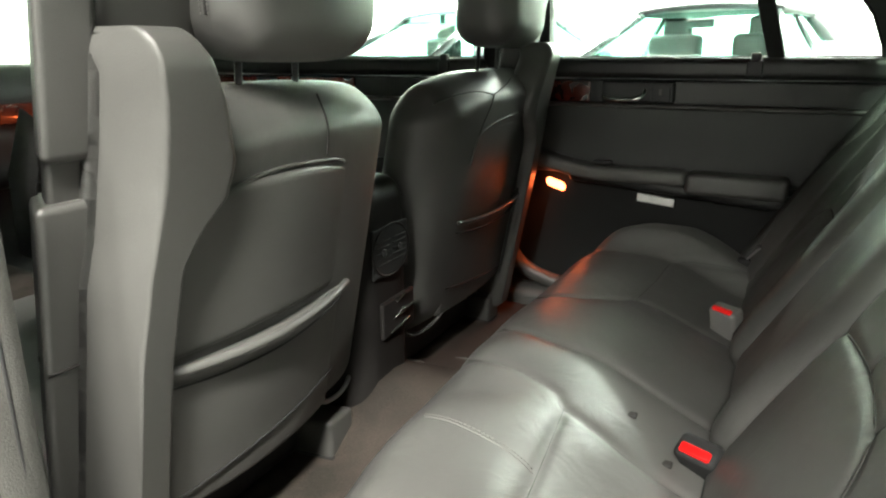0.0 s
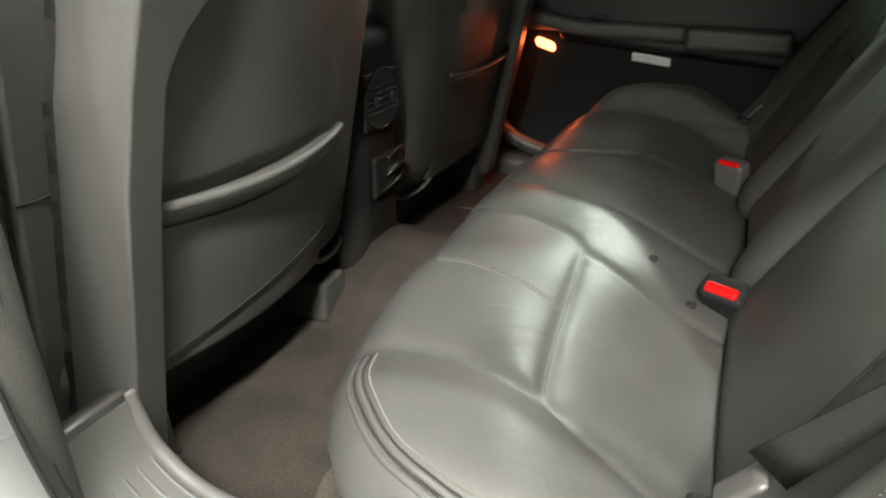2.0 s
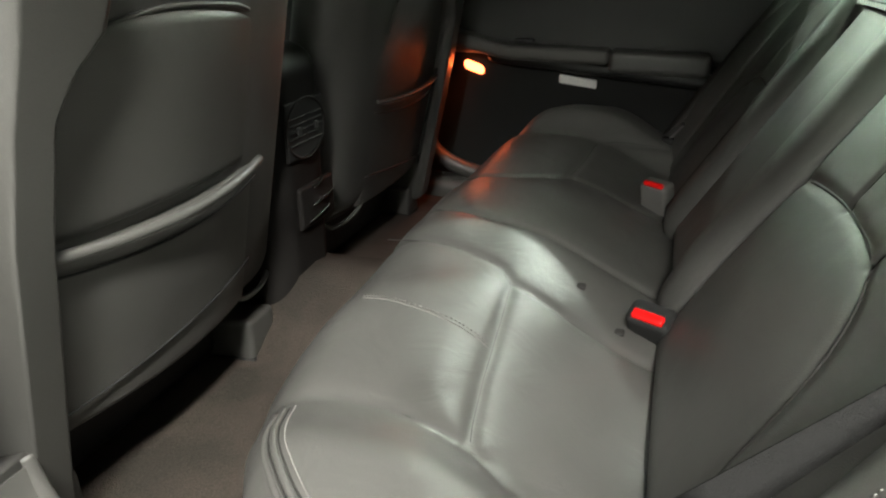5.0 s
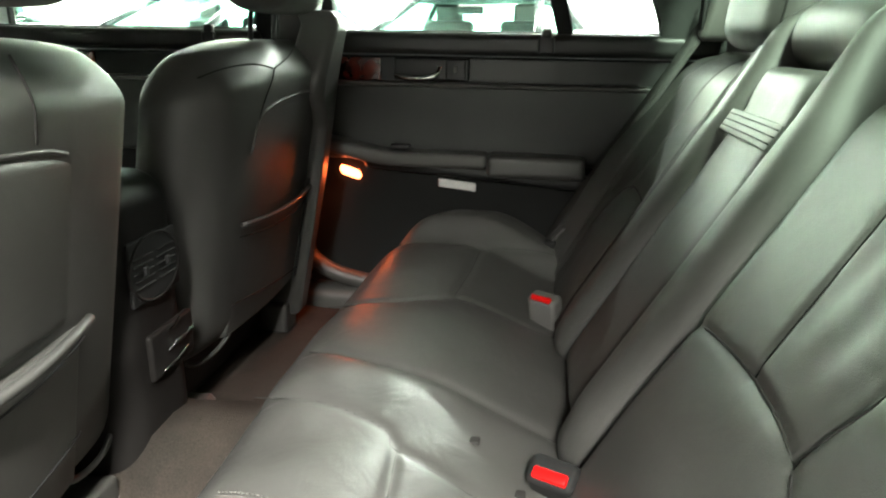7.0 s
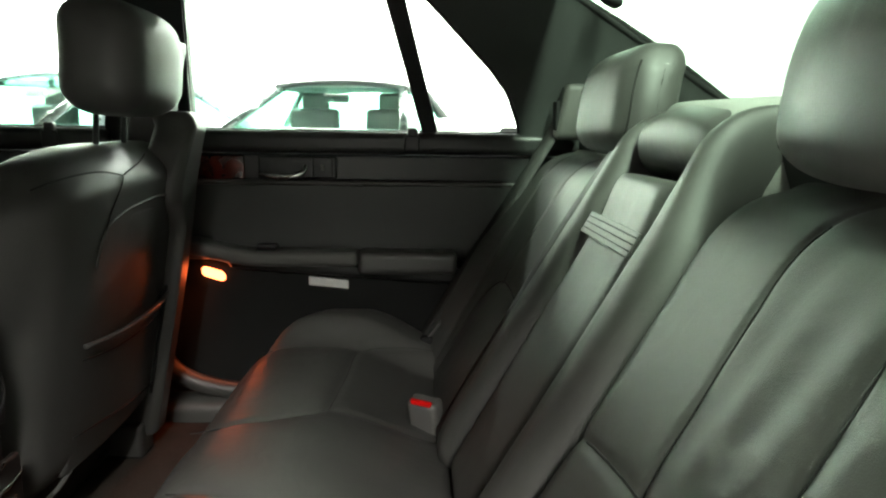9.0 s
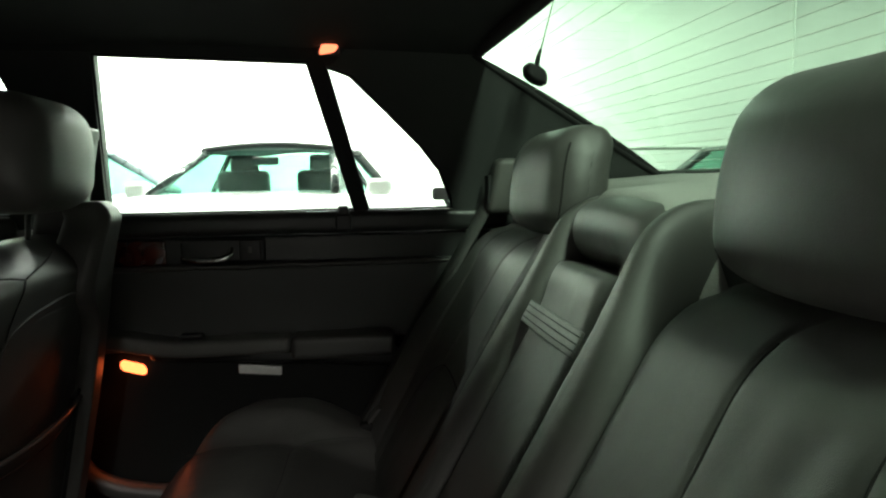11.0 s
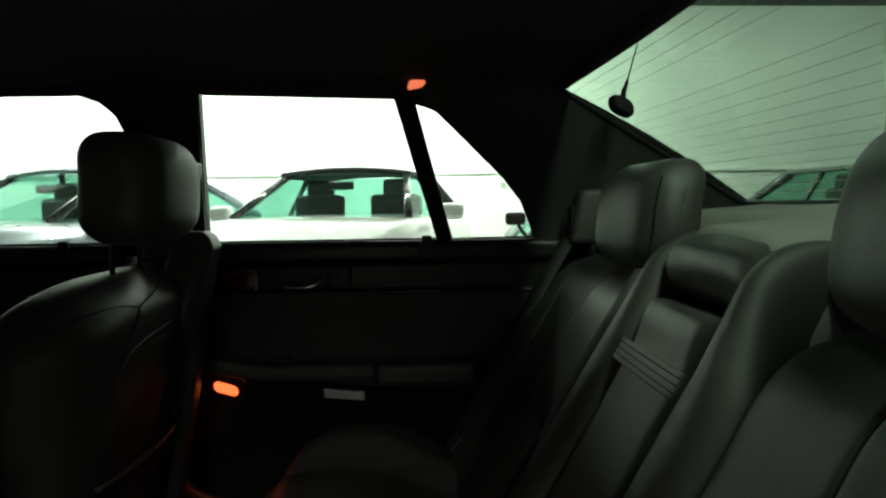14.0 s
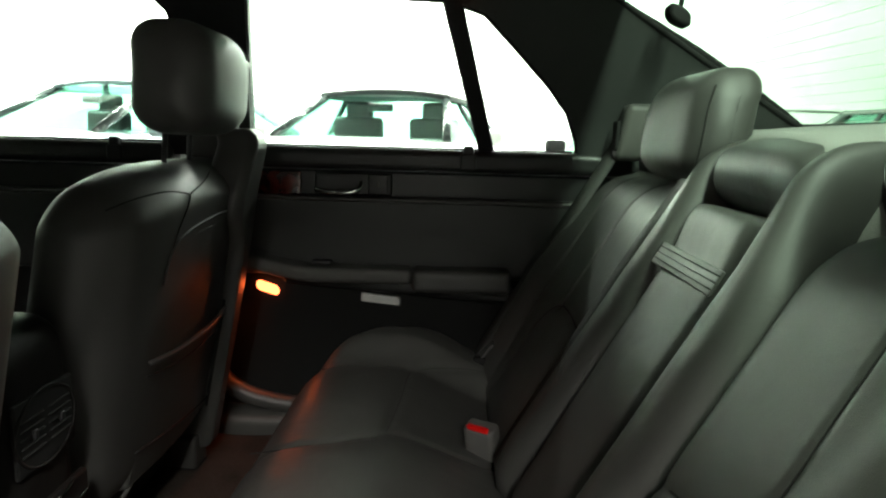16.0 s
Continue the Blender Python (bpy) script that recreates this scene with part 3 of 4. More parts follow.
# ---- right rear door panel ----
def door_panel(name, x0, x1, label):
    """One door's inner trim; x0, x1: its front and rear edges."""
    root = thing(name, ((x0 + x1) / 2, 0.75, 0.40), label, "car door")
    mid = (x0 + x1) / 2
    w = x1 - x0

    def box(pname, a, b, y, z0, z1, depth, mat, r=0.01, words="", shape=None, flat=(16, 2, 8)):
        return part(pname, rbox((b - a, depth, z1 - z0), r, flat, 3, shape, ((a + b) / 2, y + depth / 2, (z0 + z1) / 2)), mat, root, words)

    box("lower_panel", x0, x1, 0.722, 0.30, 0.745, 0.05, DOOR_LOWER, 0.012, "black lower door panel")
    box("padded_panel", x0, x1, 0.702, 0.70, 0.880, 0.07, DOOR_VINYL, 0.016, "padded dark grey vinyl panel")
    # Lighter bead paints the highlight along the padded panel's top edge.
    part("panel_edge_glint", tube([(x, 0.7035, 0.874) for x in np.linspace(x0 + 0.01, x1 - 0.01, 12)], 0.0055, 8), VINYL, root)
    box("trim_strip", x0, x1, 0.724, 0.875, 0.935, 0.04, DOOR_TRIM, 0.006)
    box("belt_rail", x0, x1, 0.700, 0.938, 0.986, 0.07, DOOR_TRIM, 0.016, "charcoal rail under the window")
    return root


rear_door = door_panel("rear_door", -0.235, 0.72, "dark grey vinyl rear car door panel with an armrest, closed")


def put_arm(p):
    q = p.copy()
    q[:, 2] += -0.028 * ease(p[:, 0], -0.17, 0.02) - 0.0 * p[:, 0]
    return q


# Ledge takes the lighter plastic to paint in light caught on its top.
part("pull_ledge", rbox((0.40, 0.085, 0.034), 0.012, (24, 3, 2), 3, put_arm, (0.03, 0.688, 0.742)), PLASTIC, rear_door, "grey leather pull ledge with a switch, toned lighter for the light on it")
part("armrest_pad", rbox((0.215, 0.095, 0.050), 0.014, (10, 3, 3), 3, None, (0.337, 0.690, 0.706)), VINYL, rear_door, "grey leather armrest pad")
part("armrest_base", rbox((0.52, 0.050, 0.034), 0.014, (24, 2, 2), 3, lambda p: p + np.stack([0 * p[:, 0], 0 * p[:, 0], -0.07 * (p[:, 0] - 0.2)], 1), (0.20, 0.712, 0.683)), DOOR_TRIM, rear_door)
part("window_switch", rbox((0.045, 0.022, 0.010), 0.004, (2, 1, 1), 2, None, (0.035, 0.662, 0.741)), DARK_PLASTIC, rear_door, "dark window switch")
part("wood_strip", rbox((0.11, 0.012, 0.052), 0.004, (3, 1, 3), 2, None, (-0.075, 0.718, 0.905)), WOOD, rear_door, "dark red burr wood trim")
part("handle_bezel", rbox((0.17, 0.014, 0.050), 0.006, (6, 1, 3), 2, None, (0.095, 0.717, 0.907)), DARK_PLASTIC, rear_door, "dark handle surround")
part("lock_button_panel", rbox((0.045, 0.012, 0.046), 0.004, (2, 1, 2), 2, None, (0.150, 0.713, 0.907)), DARK_PLASTIC, rear_door)
part("lock_mark", rbox((0.008, 0.004, 0.014), 0.001, (1, 1, 1), 1, None, (0.150, 0.7055, 0.908)), STITCH, rear_door, "pale lock symbol as a plain bar")
part("door_handle", tube(smooth_line([(0.012, 0.716, 0.894), (0.045, 0.704, 0.888), (0.085, 0.702, 0.889), (0.108, 0.705, 0.897), (0.113, 0.716, 0.912)]),
     0.0065, 10), CHROME, rear_door, "chrome inner door handle")
part("door_lamp", rbox((0.052, 0.024, 0.023), 0.0112, (4, 1, 2), 5, lambda p: p + np.stack([0 * p[:, 0], 0 * p[:, 0], -0.3 * (p[:, 0] + 0.099)], 1),
     (-0.099, 0.722, 0.666)), AMBER, rear_door, "lit amber courtesy lamp")
part("reflector", rbox((0.090, 0.010, 0.021), 0.004, (4, 1, 2), 3, lambda p: p + np.stack([0 * p[:, 0], 0 * p[:, 0], -0.10 * (p[:, 0] - 0.158)], 1),
     (0.158, 0.719, 0.647)), REFLECTOR, rear_door, "pale clear reflector")
part("lock_pin", rbox((0.022, 0.018, 0.020), 0.005, (1, 1, 1), 3, None, (0.345, 0.703, 0.986)), DARK_PLASTIC, rear_door, "dark lock pin")
part("lock_pin_base", rbox((0.034, 0.012, 0.036), 0.005, (1, 1, 1), 3, None, (0.345, 0.700, 0.962)), DARK_PLASTIC, rear_door)

spot = bpy.data.lights.new("courtesy_light", "SPOT")
spot.energy, spot.color, spot.shadow_soft_size = 0.60, (1.0, 0.15, 0.035), 0.012
spot.spot_size, spot.spot_blend = radians(140), 1.0
spot_ob = new("courtesy_light", spot)
spot_ob.matrix_world = look((-0.080, 0.695, 0.666), (-0.34, 0.36, 0.34))

front_door = door_panel("front_door", -1.35, -0.30, "dark grey vinyl front car door panel with wood trim, closed")
part("wood_strip", rbox((0.55, 0.012, 0.052), 0.004, (3, 1, 3), 2, None, (-1.0, 0.718, 0.905)), WOOD, front_door, "dark red burr wood trim")
part("lock_pin", rbox((0.022, 0.018, 0.020), 0.005, (1, 1, 1), 3, None, (-0.42, 0.703, 0.986)), DARK_PLASTIC, front_door, "dark lock pin")
part("lock_pin_base", rbox((0.034, 0.012, 0.036), 0.005, (1, 1, 1), 3, None, (-0.42, 0.700, 0.962)), DARK_PLASTIC, front_door)
part("door_handle", tube(smooth_line([(-0.90, 0.716, 0.894), (-0.86, 0.702, 0.888), (-0.82, 0.705, 0.897), (-0.81, 0.716, 0.912)]), 0.0065, 10), CHROME,
     front_door, "chrome inner door handle")

# ---- rear seat ----
UP, OUT = np.array((0.482, 0, 0.876)), np.array((-0.876, 0, 0.482))
BASE = np.array((0.381, 0, 0.50))


def on_back(p):
    """Local (across, up the backrest, out of it) to the car."""
    return BASE + p[:, :1] * np.array((0, 1, 0)) + p[:, 1:2] * UP + p[:, 2:3] * OUT


def up_of(z):
    return (z - 0.5) / 0.876


def groove(p, rows, width=0.006, deep=0.006, broad=0.5):
    d = np.zeros(len(p))
    for line in rows:
        gap = away(p, line)
        d = np.maximum(d, np.exp(-((gap / width) ** 2)) * deep + np.exp(-((gap / (4 * width)) ** 2)) * deep * broad)
    return d


SEAT_SEAMS = [[(0.04, 0.49), (0.155, 0.482), (0.235, 0.495), (0.264, 0.514), (0.37, 0.552), (0.46, 0.56)],
              [(0.233, 0.485), (0.228, 0.35), (0.217, 0.215)],
              [(0.03, 0.14), (0.08, 0.145), (0.14, 0.158), (0.20, 0.188), (0.217, 0.215), (0.30, 0.23), (0.46, 0.24)]]
SEAT_SEAMS = SEAT_SEAMS + [[(x, -y) for x, y in line] for line in SEAT_SEAMS] + [[(0.06, -0.03), (0.12, -0.045), (0.2, -0.07), (0.30, -0.08), (0.42, -0.085)]]


def bench(p):
    q = p.copy()
    x, y, z = p.T
    rear = np.clip((x - 0.02) / 0.44, 0, 1)
    corner = np.interp(-y, (0.34, 0.40, 0.46, 0.50, 0.54, 0.58, 0.61, 0.64, 0.665), (0.0, 0.004, 0.014, 0.026, 0.044, 0.070, 0.098, 0.138, 0.185))
    q[:, 0] += np.where(y < 0, corner, 0.14 * ease(y, 0.45, 0.72)) * (1 - rear) + 0.012 * np.abs(y / 0.66) ** 2 * (1 - rear)
    under = np.clip((0.53 - z) / 0.19, 0, 1) ** 1.5
    q[:, 0] += (0.10 + 0.18 * ease(-y, 0.36, 0.60)) * under * (1 - rear)
    q[:, 1] -= 0.016 * ease(-y, 0.44, 0.68)
    q[:, 1] -= 0.05 * under * y / 0.66 * ease(np.abs(y), 0.3, 0.6)
    top = ease(z, 0.46, 0.55)
    fall = -0.080 * ease(x, 0.18, 0.44) - 0.012 * ease(-x, -0.12, 0.0)
    puff = 0.010 * np.exp(-(((np.abs(y) - 0.35) / 0.12) ** 2)) * np.sin(np.clip((x - 0.03) / 0.19, 0, 1) * math.pi)
    hollow = -0.014 * np.exp(-(((np.abs(y) - 0.36) / 0.10) ** 2) - (((x - 0.34) / 0.08) ** 2))
    hump = 0.010 * np.exp(-((y / 0.16) ** 4)) + np.where(y < 0, 0.020, 0.042) * ease(np.abs(y), 0.49, 0.56) * (1 - np.where(y < 0, ease(-y, 0.64, 0.72), ease(y, 0.62, 0.68)))
    q[:, 2] += top * (fall + puff + hollow + hump - groove(np.stack([x, y], 1), SEAT_SEAMS, 0.008, 0.0036, 0.55))
    q[:, 2] += top * 0.0010 * np.sin(x * 21 + 3 * np.sin(y * 9)) * np.sin(y * 17)
    return q


rear_seat = thing("rear_bench", (0.25, 0, FLOOR_Z), "grey leather rear bench seat with a folded centre armrest, slightly creased", "car seat")
cushion_data = rbox((0.45, 1.33, 0.24), 0.065, (100, 230, 5), 8, bench, (0.245, 0, 0.455))
part("cushion", cushion_data, LEATHER_WORN_LIT, rear_seat, "grey leather bench cushion with stitched panels")
cushion_tree = BVHTree.FromPolygons([tuple(map(float, v)) for v in cushion_data[0]], cushion_data[1])


def rim(z, grow):
    """The cushion's outer edge at a height, from the rear of one side round the front to the other."""
    r, x0, w = 0.065 + grow, 0.02 - grow, 0.665 + grow
    row = [(x, -w) for x in np.linspace(0.44, x0 + r, 30)]
    row += [(x0 + r - r * math.sin(a), -w + r - r * math.cos(a)) for a in np.linspace(0, math.pi / 2, 8)]
    row += [(x0, y) for y in np.linspace(-w + r, w - r, 60)][1:]
    row += [(x0 + r - r * math.cos(a), w - r + r * math.sin(a)) for a in np.linspace(0, math.pi / 2, 8)][1:]
    row += [(x, w) for x in np.linspace(x0 + r, 0.44, 30)][1:]
    return bench(np.array([(x, y, z) for x, y in row]))


for line in SEAT_SEAMS:
    line = [q for q in line if q[0] > 0.07 or q[1] > -0.3]
    pts = np.array([(x, y, 0.5745) for x, y in smooth_line(line, 8)])
    part("seam", tube(bench(pts), 0.0008, 5), SEAM, rear_seat)
WELT = smooth_line([(0.083, -0.482), (0.110, -0.551), (0.138, -0.588), (0.176, -0.622), (0.218, -0.640), (0.262, -0.650), (0.311, -0.654), (0.42, -0.655)], 14)[5:]


def on_cushion(row, lift=0.0):
    """Plan points dropped on the cushion's top."""
    out = []
    for x, y in row:
        hit = cushion_tree.ray_cast(Vector((x, y, 0.8)), Vector((0, 0, -1)))[0]
        if hit is not None:
            out.append(np.array(hit) + np.array((0, 0, lift)))
    return out


def beside(row, d):
    """The same plan line moved sideways, outwards for positive d."""
    out = []
    for i, q in enumerate(row):
        t = row[min(i + 1, len(row) - 1)] - row[max(i - 1, 0)]
        n = np.array((t[1], -t[0])) / np.linalg.norm(t)
        out.append(q - n * d if n[1] > 0 else q + n * d)
    return out


part("piping", tube(on_cushion(WELT, 0.0004), 0.0030, 8), LEATHER_WORN_LIT, rear_seat)
part("piping", tube(on_cushion(beside(WELT, 0.0075), 0.0002), 0.0028, 8), LEATHER_WORN_LIT, rear_seat)
# Dark tubes paint the shade in the creases beside the piping.
part("piping_crease_shade", tube(on_cushion(beside(WELT, 0.0038), 0.0004), 0.0009, 6), SEAM, rear_seat)
part("piping_crease_shade", tube(on_cushion(beside(WELT, -0.0038), 0.0002), 0.0008, 6), SEAM, rear_seat)
part("front_seam", tube([q for q in rim(0.5500, -0.0136) if q[1] > -0.36], 0.0008, 6), SEAM, rear_seat)
fine = bench(np.array([(x, y, 0.5752) for x, y in smooth_line([(0.075, -0.326), (0.12, -0.333), (0.18, -0.344), (0.224, -0.352)], 10)]))
part("panel_seam", tube(fine, 0.0008, 5), STITCH, rear_seat)
part("panel_stitching", joined(*[tube([a + np.array((0, 0.005, 0.0006)), a + (b - a) * 0.55 + np.array((0, 0.005, 0.0006))], 0.0008, 4) for a, b in zip(fine[:-1], fine[1:])]), STITCH, rear_seat)
stitches = []
path = on_cushion(beside(WELT, -0.0085), 0.0004)
for a, b in zip(path[:-1], path[1:]):
    for t in (0.0, 0.5):
        stitches.append(tube([a + (b - a) * t, a + (b - a) * (t + 0.3)], 0.0010, 5))
part("stitching", joined(*stitches), STITCH, rear_seat, "pale stitched seam")
# Dark pads drawn for two shaded dimples in the leather.
for x, y in ((0.292, -0.155), (0.345, -0.20)):
    z = float(bench(np.array([(x, y, 0.575)]))[0, 2])
    part("button", rbox((0.013, 0.013, 0.005), 0.0024, (1, 1, 1), 3, None, (x, y, z - 0.0005)), SEAM, rear_seat, "dark button painted as a shaded dimple in the leather")
LUMBAR = smooth_line([(0.16, up_of(0.712)), (0.22, up_of(0.724)), (0.32, up_of(0.733)), (0.41, up_of(0.725)), (0.465, up_of(0.68)), (0.49, 0.1), (0.50, 0.0)], 6)
BACK_SEAMS = {1: [[(0.372, 0.53), (0.377, 0.42), (0.392, up_of(0.725))], [(0.545, 0.53), (0.54, 0.3), (0.53, 0.0)]],
              -1: [[(0.302, 0.53), (0.305, 0.42), (0.312, up_of(0.733))], [(0.42, 0.53), (0.43, up_of(0.80)), (0.41, up_of(0.725))]]}


def backrest(p):
    """Side part of the backrest, drawn for positive y."""
    q = p.copy()
    y, s, c = p.T
    face = ease(c, -0.06, -0.01)
    lumbar = 0.012 * np.exp(-(((s - 0.14) / 0.09) ** 2) - (((y - 0.33) / 0.12) ** 2))
    wing = 0.030 * ease(y, 0.50, 0.62) * ease(0.46 - s, 0.0, 0.2)
    roll = -0.035 * ease(s, 0.43, 0.56) ** 2
    pleats = 0.0012 * (sign < 0) * np.sin(y * 130 + 2 * np.sin(s * 9)) * ease(y, 0.28, 0.36) * ease(s, 0.27, 0.33) * (1 - ease(s, 0.40, 0.55))
    q[:, 2] += face * (lumbar + wing + roll + pleats - groove(np.stack([y, s], 1), [LUMBAR], 0.007, 0.0026) - groove(np.stack([y, s], 1), BACK_SEAMS[sign], 0.0035, 0.0028, 0.3))
    return on_back(q)


for sign in (1, -1):
    data = rbox((0.515, 0.565, 0.13), 0.045, (130, 130, 5), 5, None, (0.4075, 0.267, -0.065))
    pts = backrest(np.array(data[0]))
    if sign < 0:
        pts[:, 1] *= -1
    part("backrest", (pts, data[1]), LEATHER, rear_seat, "grey leather backrest with stitched panels")
    for line in [LUMBAR] + [smooth_line(some, 8) for some in BACK_SEAMS[sign]]:
        row = backrest(np.array([(y, s, 0.0002) for y, s in line if 0.02 < s < 0.505 and y > 0.194]))
        row[:, 1] *= sign
        part("seam", tube(row, 0.0013, 5), SEAM, rear_seat)


def wing(p):
    """The rounded outer edge of the backrest beside the open door."""
    q = p.copy()
    s = p[:, 1]
    q[:, 2] += 0.012 * np.sin(np.clip((s - 0.02) / 0.42, 0, 1) * math.pi) - 0.03 * ease(s, 0.30, 0.48)
    q[:, 0] += 0.020 * ease(s, 0.10, 0.45)
    return on_back(q)


wing_data = rbox((0.105, 0.47, 0.15), 0.050, (6, 30, 6), 8, wing, (-0.662, 0.235, -0.040))
part("side_wing", wing_data, LEATHER_WORN_LIT, rear_seat, "rounded leather side wing with a stitched seam")
wing_seam = wing(np.array([(-0.664, s, 0.0352) for s in np.linspace(0.06, 0.42, 110)]))
part("wing_stitching", joined(*[tube([a, a + (b - a) * 0.5], 0.0005, 4) for a, b in zip(wing_seam[:-1], wing_seam[1:])]), STITCH, rear_seat, "pale stitched seam")


def arm_face(p):
    q = p.copy()
    y, s, c = p.T
    q[:, 2] += ease(c, -0.05, 0.0) * (0.006 * np.exp(-(((y - 0.018) / 0.09) ** 4)) + 0.007 * np.exp(-(((s - 0.485) / 0.03) ** 2)) - 0.045 * ease(s, 0.500, 0.532))
    return on_back(q)


part("armrest", rbox((0.188, 0.490, 0.12), 0.026, (20, 50, 4), 5, arm_face, (0.018, 0.275, -0.060)), LEATHER, rear_seat, "folded grey leather centre armrest")
for sign in (1, -1):
    def bolster(p, sign=sign):
        s, q = p[:, 1], p.copy()
        middle = np.interp(s, (0.0, 0.25, 0.45, 0.60), (0.178, 0.158, 0.141, 0.140) if sign > 0 else (-0.112, -0.120, -0.122, -0.100))
        e = ease(s, 0.38, 0.60)
        q[:, 0] = middle + p[:, 0] * (1 - 0.58 * e)
        q[:, 2] -= 0.045 * ease(s, 0.53, 0.64) ** 1.5 + 0.010 * ease(0.10 - s, 0.0, 0.10)
        return on_back(q)
    part("bolster", rbox((0.086, 0.625, 0.14), 0.038, (6, 40, 4), 6, bolster, (0, 0.3125, -0.050)), LEATHER, rear_seat, "rolled leather bolster beside the armrest")


def pad_shape(p):
    q = p.copy()
    u = (p[:, 0] - 0.018) / 0.11
    q[:, 2] -= 0.010 * np.abs(u) ** 2 + 0.012 * ease(p[:, 1], 0.57, 0.62)
    q[:, 1] -= 0.006 * np.abs(u) ** 3
    return on_back(q)


part("top_pad", rbox((0.262, 0.094, 0.11), 0.046, (14, 5, 5), 8, pad_shape, (0.018, 0.572, -0.036)), LEATHER, rear_seat, "leather pad above the armrest")
strap = part("pull_strap", rbox((0.186, 0.030, 0.004), 0.0018, (12, 4, 1), 2, lambda p: on_back(p + np.stack([0 * p[:, 0], 0 * p[:, 0], 0.006 * np.exp(-(((p[:, 0] - 0.018) / 0.09) ** 4))], 1)),
             (0.016, 0.426, 0.0085)), LEATHER, rear_seat, "stitched leather pull strap")
for s in (0.4185, 0.4265, 0.4345):
    row = [(y, s, 0.0103 + 0.006 * math.exp(-(((y - 0.018) / 0.09) ** 4))) for y in np.linspace(-0.076, 0.108, 16)]
    part("strap_seam", tube(on_back(np.array(row)), 0.0010, 5), RUBBER, strap)


def headrest_shape(cx, cy, cz, tilt, front, half=(0.13, 0.08)):
    def f(p):
        q = p.copy()
        x, y, z = p.T
        u, w = y / half[0], z / half[1]
        q[:, 1] *= 1 - 0.09 * ease(w, -0.2, 1.2) - 0.05 * ease(-w, 0.3, 1.1)
        q[:, 2] += (0.004 * np.abs(u) ** 2 - 0.012 * np.abs(u) ** 8) * np.clip(w, 0, 1)
        q[:, 2] += 0.012 * np.abs(u) ** 3 * np.clip(-w, 0, 1)
        q[:, 0] += front * 0.016 * (1 - u * u) * (1 - 0.5 * w * w) * (front * x > 0) + front * 0.006 * (1 - u * u) - front * 0.012 * np.clip(w, 0, 1) ** 2
        q[:, 0] += tilt * z
        return q + np.array((cx, cy, cz))
    return f


def headrest_seam(shape, x, y, zs, root, stitched=True):
    """A stitched seam up the pad's edge and over its top."""
    row = shape(np.array([(x, y, z) for z in zs]))
    part("seam", tube(row, 0.0018, 6), SEAM, root)
    for dx in (-0.005, 0.005) if stitched else ():
        side = shape(np.array([(x + dx, y + 0.0015 * (1 if y > 0 else -1), z) for z in zs]))
        some = [tube([a + (b - a) * t, a + (b - a) * (t + 0.5)], 0.0009, 4) for a, b in zip(side[:-1], side[1:]) for t in (0.0,)]
        part("stitching", joined(*some), STITCH, root)


for sign in (1, -1):
    root = thing("rear_headrest", (0.70, sign * 0.325, 0.96), "grey leather rear headrest on the seat back", "headrest", "rear headrests")
    shape = headrest_shape(0.697, 0.015 + sign * 0.33, 1.042, 0.10, -1)
    part("pad", rbox((0.09, 0.275, 0.168), 0.040, (8, 24, 14), 6, shape), LEATHER, root)
    for dy in (-0.06, 0.06):
        part("post", tube([(0.70, sign * 0.325 + dy, 0.92), (0.71, sign * 0.325 + dy, 1.0)], 0.007), CHROME, root)
    for edge_y in (-0.1265, 0.1265):
        headrest_seam(shape, -0.033, edge_y, np.linspace(-0.066, 0.062, 30), root, False)

# ---- seat belts of the rear seat ----
for sign, side in ((1, "right"), (-1, "left")):
    root = thing("seat_belt", (0.40, sign * 0.62, 0.55), "grey rear seat belt hanging from its guide to the floor anchor", "seat belt", "rear seat belts")
    if sign > 0:
        route = smooth_line([(0.655, 0.655, 1.01), (0.60, 0.64, 0.92), (0.48, 0.62, 0.73), (0.385, 0.60, 0.575), (0.365, 0.595, 0.54)])
    else:
        route = smooth_line([(0.655, -0.655, 1.01), (0.60, -0.64, 0.92), (0.49, -0.603, 0.745), (0.408, -0.574, 0.616)])
    ty, tz = (0.578, 0.583) if sign > 0 else (-0.570, 0.596)
    part("webbing", ribbon(route, (0.5, -0.75, -0.1) if sign > 0 else (0.8, -0.15, -0.45), 0.036, 0.002), WEBBING if sign > 0 else DARK_WEBBING, root)
    part("tongue", rbox((0.009, 0.020, 0.030), 0.004, (1, 2, 2), 3, lambda p: p + np.stack([0.75 * (p[:, 2] - tz), 0 * p[:, 0], 0.25 * (p[:, 1] - ty)], 1),
         (0.394, ty, tz)), TONGUE, root, "grey buckle tongue")
    part("tongue_foot", rbox((0.020, 0.010, 0.010), 0.004, (1, 1, 1), 3, None, (0.398, ty + sign * 0.012, tz - 0.009)), TONGUE, root)
    part("tongue_blade", rbox((0.026, 0.022, 0.018), 0.005, (1, 1, 1), 3, None, (0.378, ty + sign * 0.004, tz - 0.027)), RUBBER, root, "black buckle end")
    part("belt_guide", rbox((0.062, 0.055, 0.115), 0.014, (2, 2, 3), 3, lambda p: p + np.stack([0.18 * (p[:, 2] - 1.03), 0 * p[:, 0], 0 * p[:, 0]], 1), (0.680, sign * 0.645, 1.033)), PLASTIC, root, "grey plastic belt guide")
    part("guide_slot", rbox((0.008, 0.036, 0.060), 0.003, (1, 1, 1), 2, None, (0.645, sign * 0.643, 1.025)), RUBBER, root, "black belt slot")


lap = thing("centre_belt", (0.39, 0.20, 0.55), "grey webbing of the centre belt lying along the seat back", "seat belt")
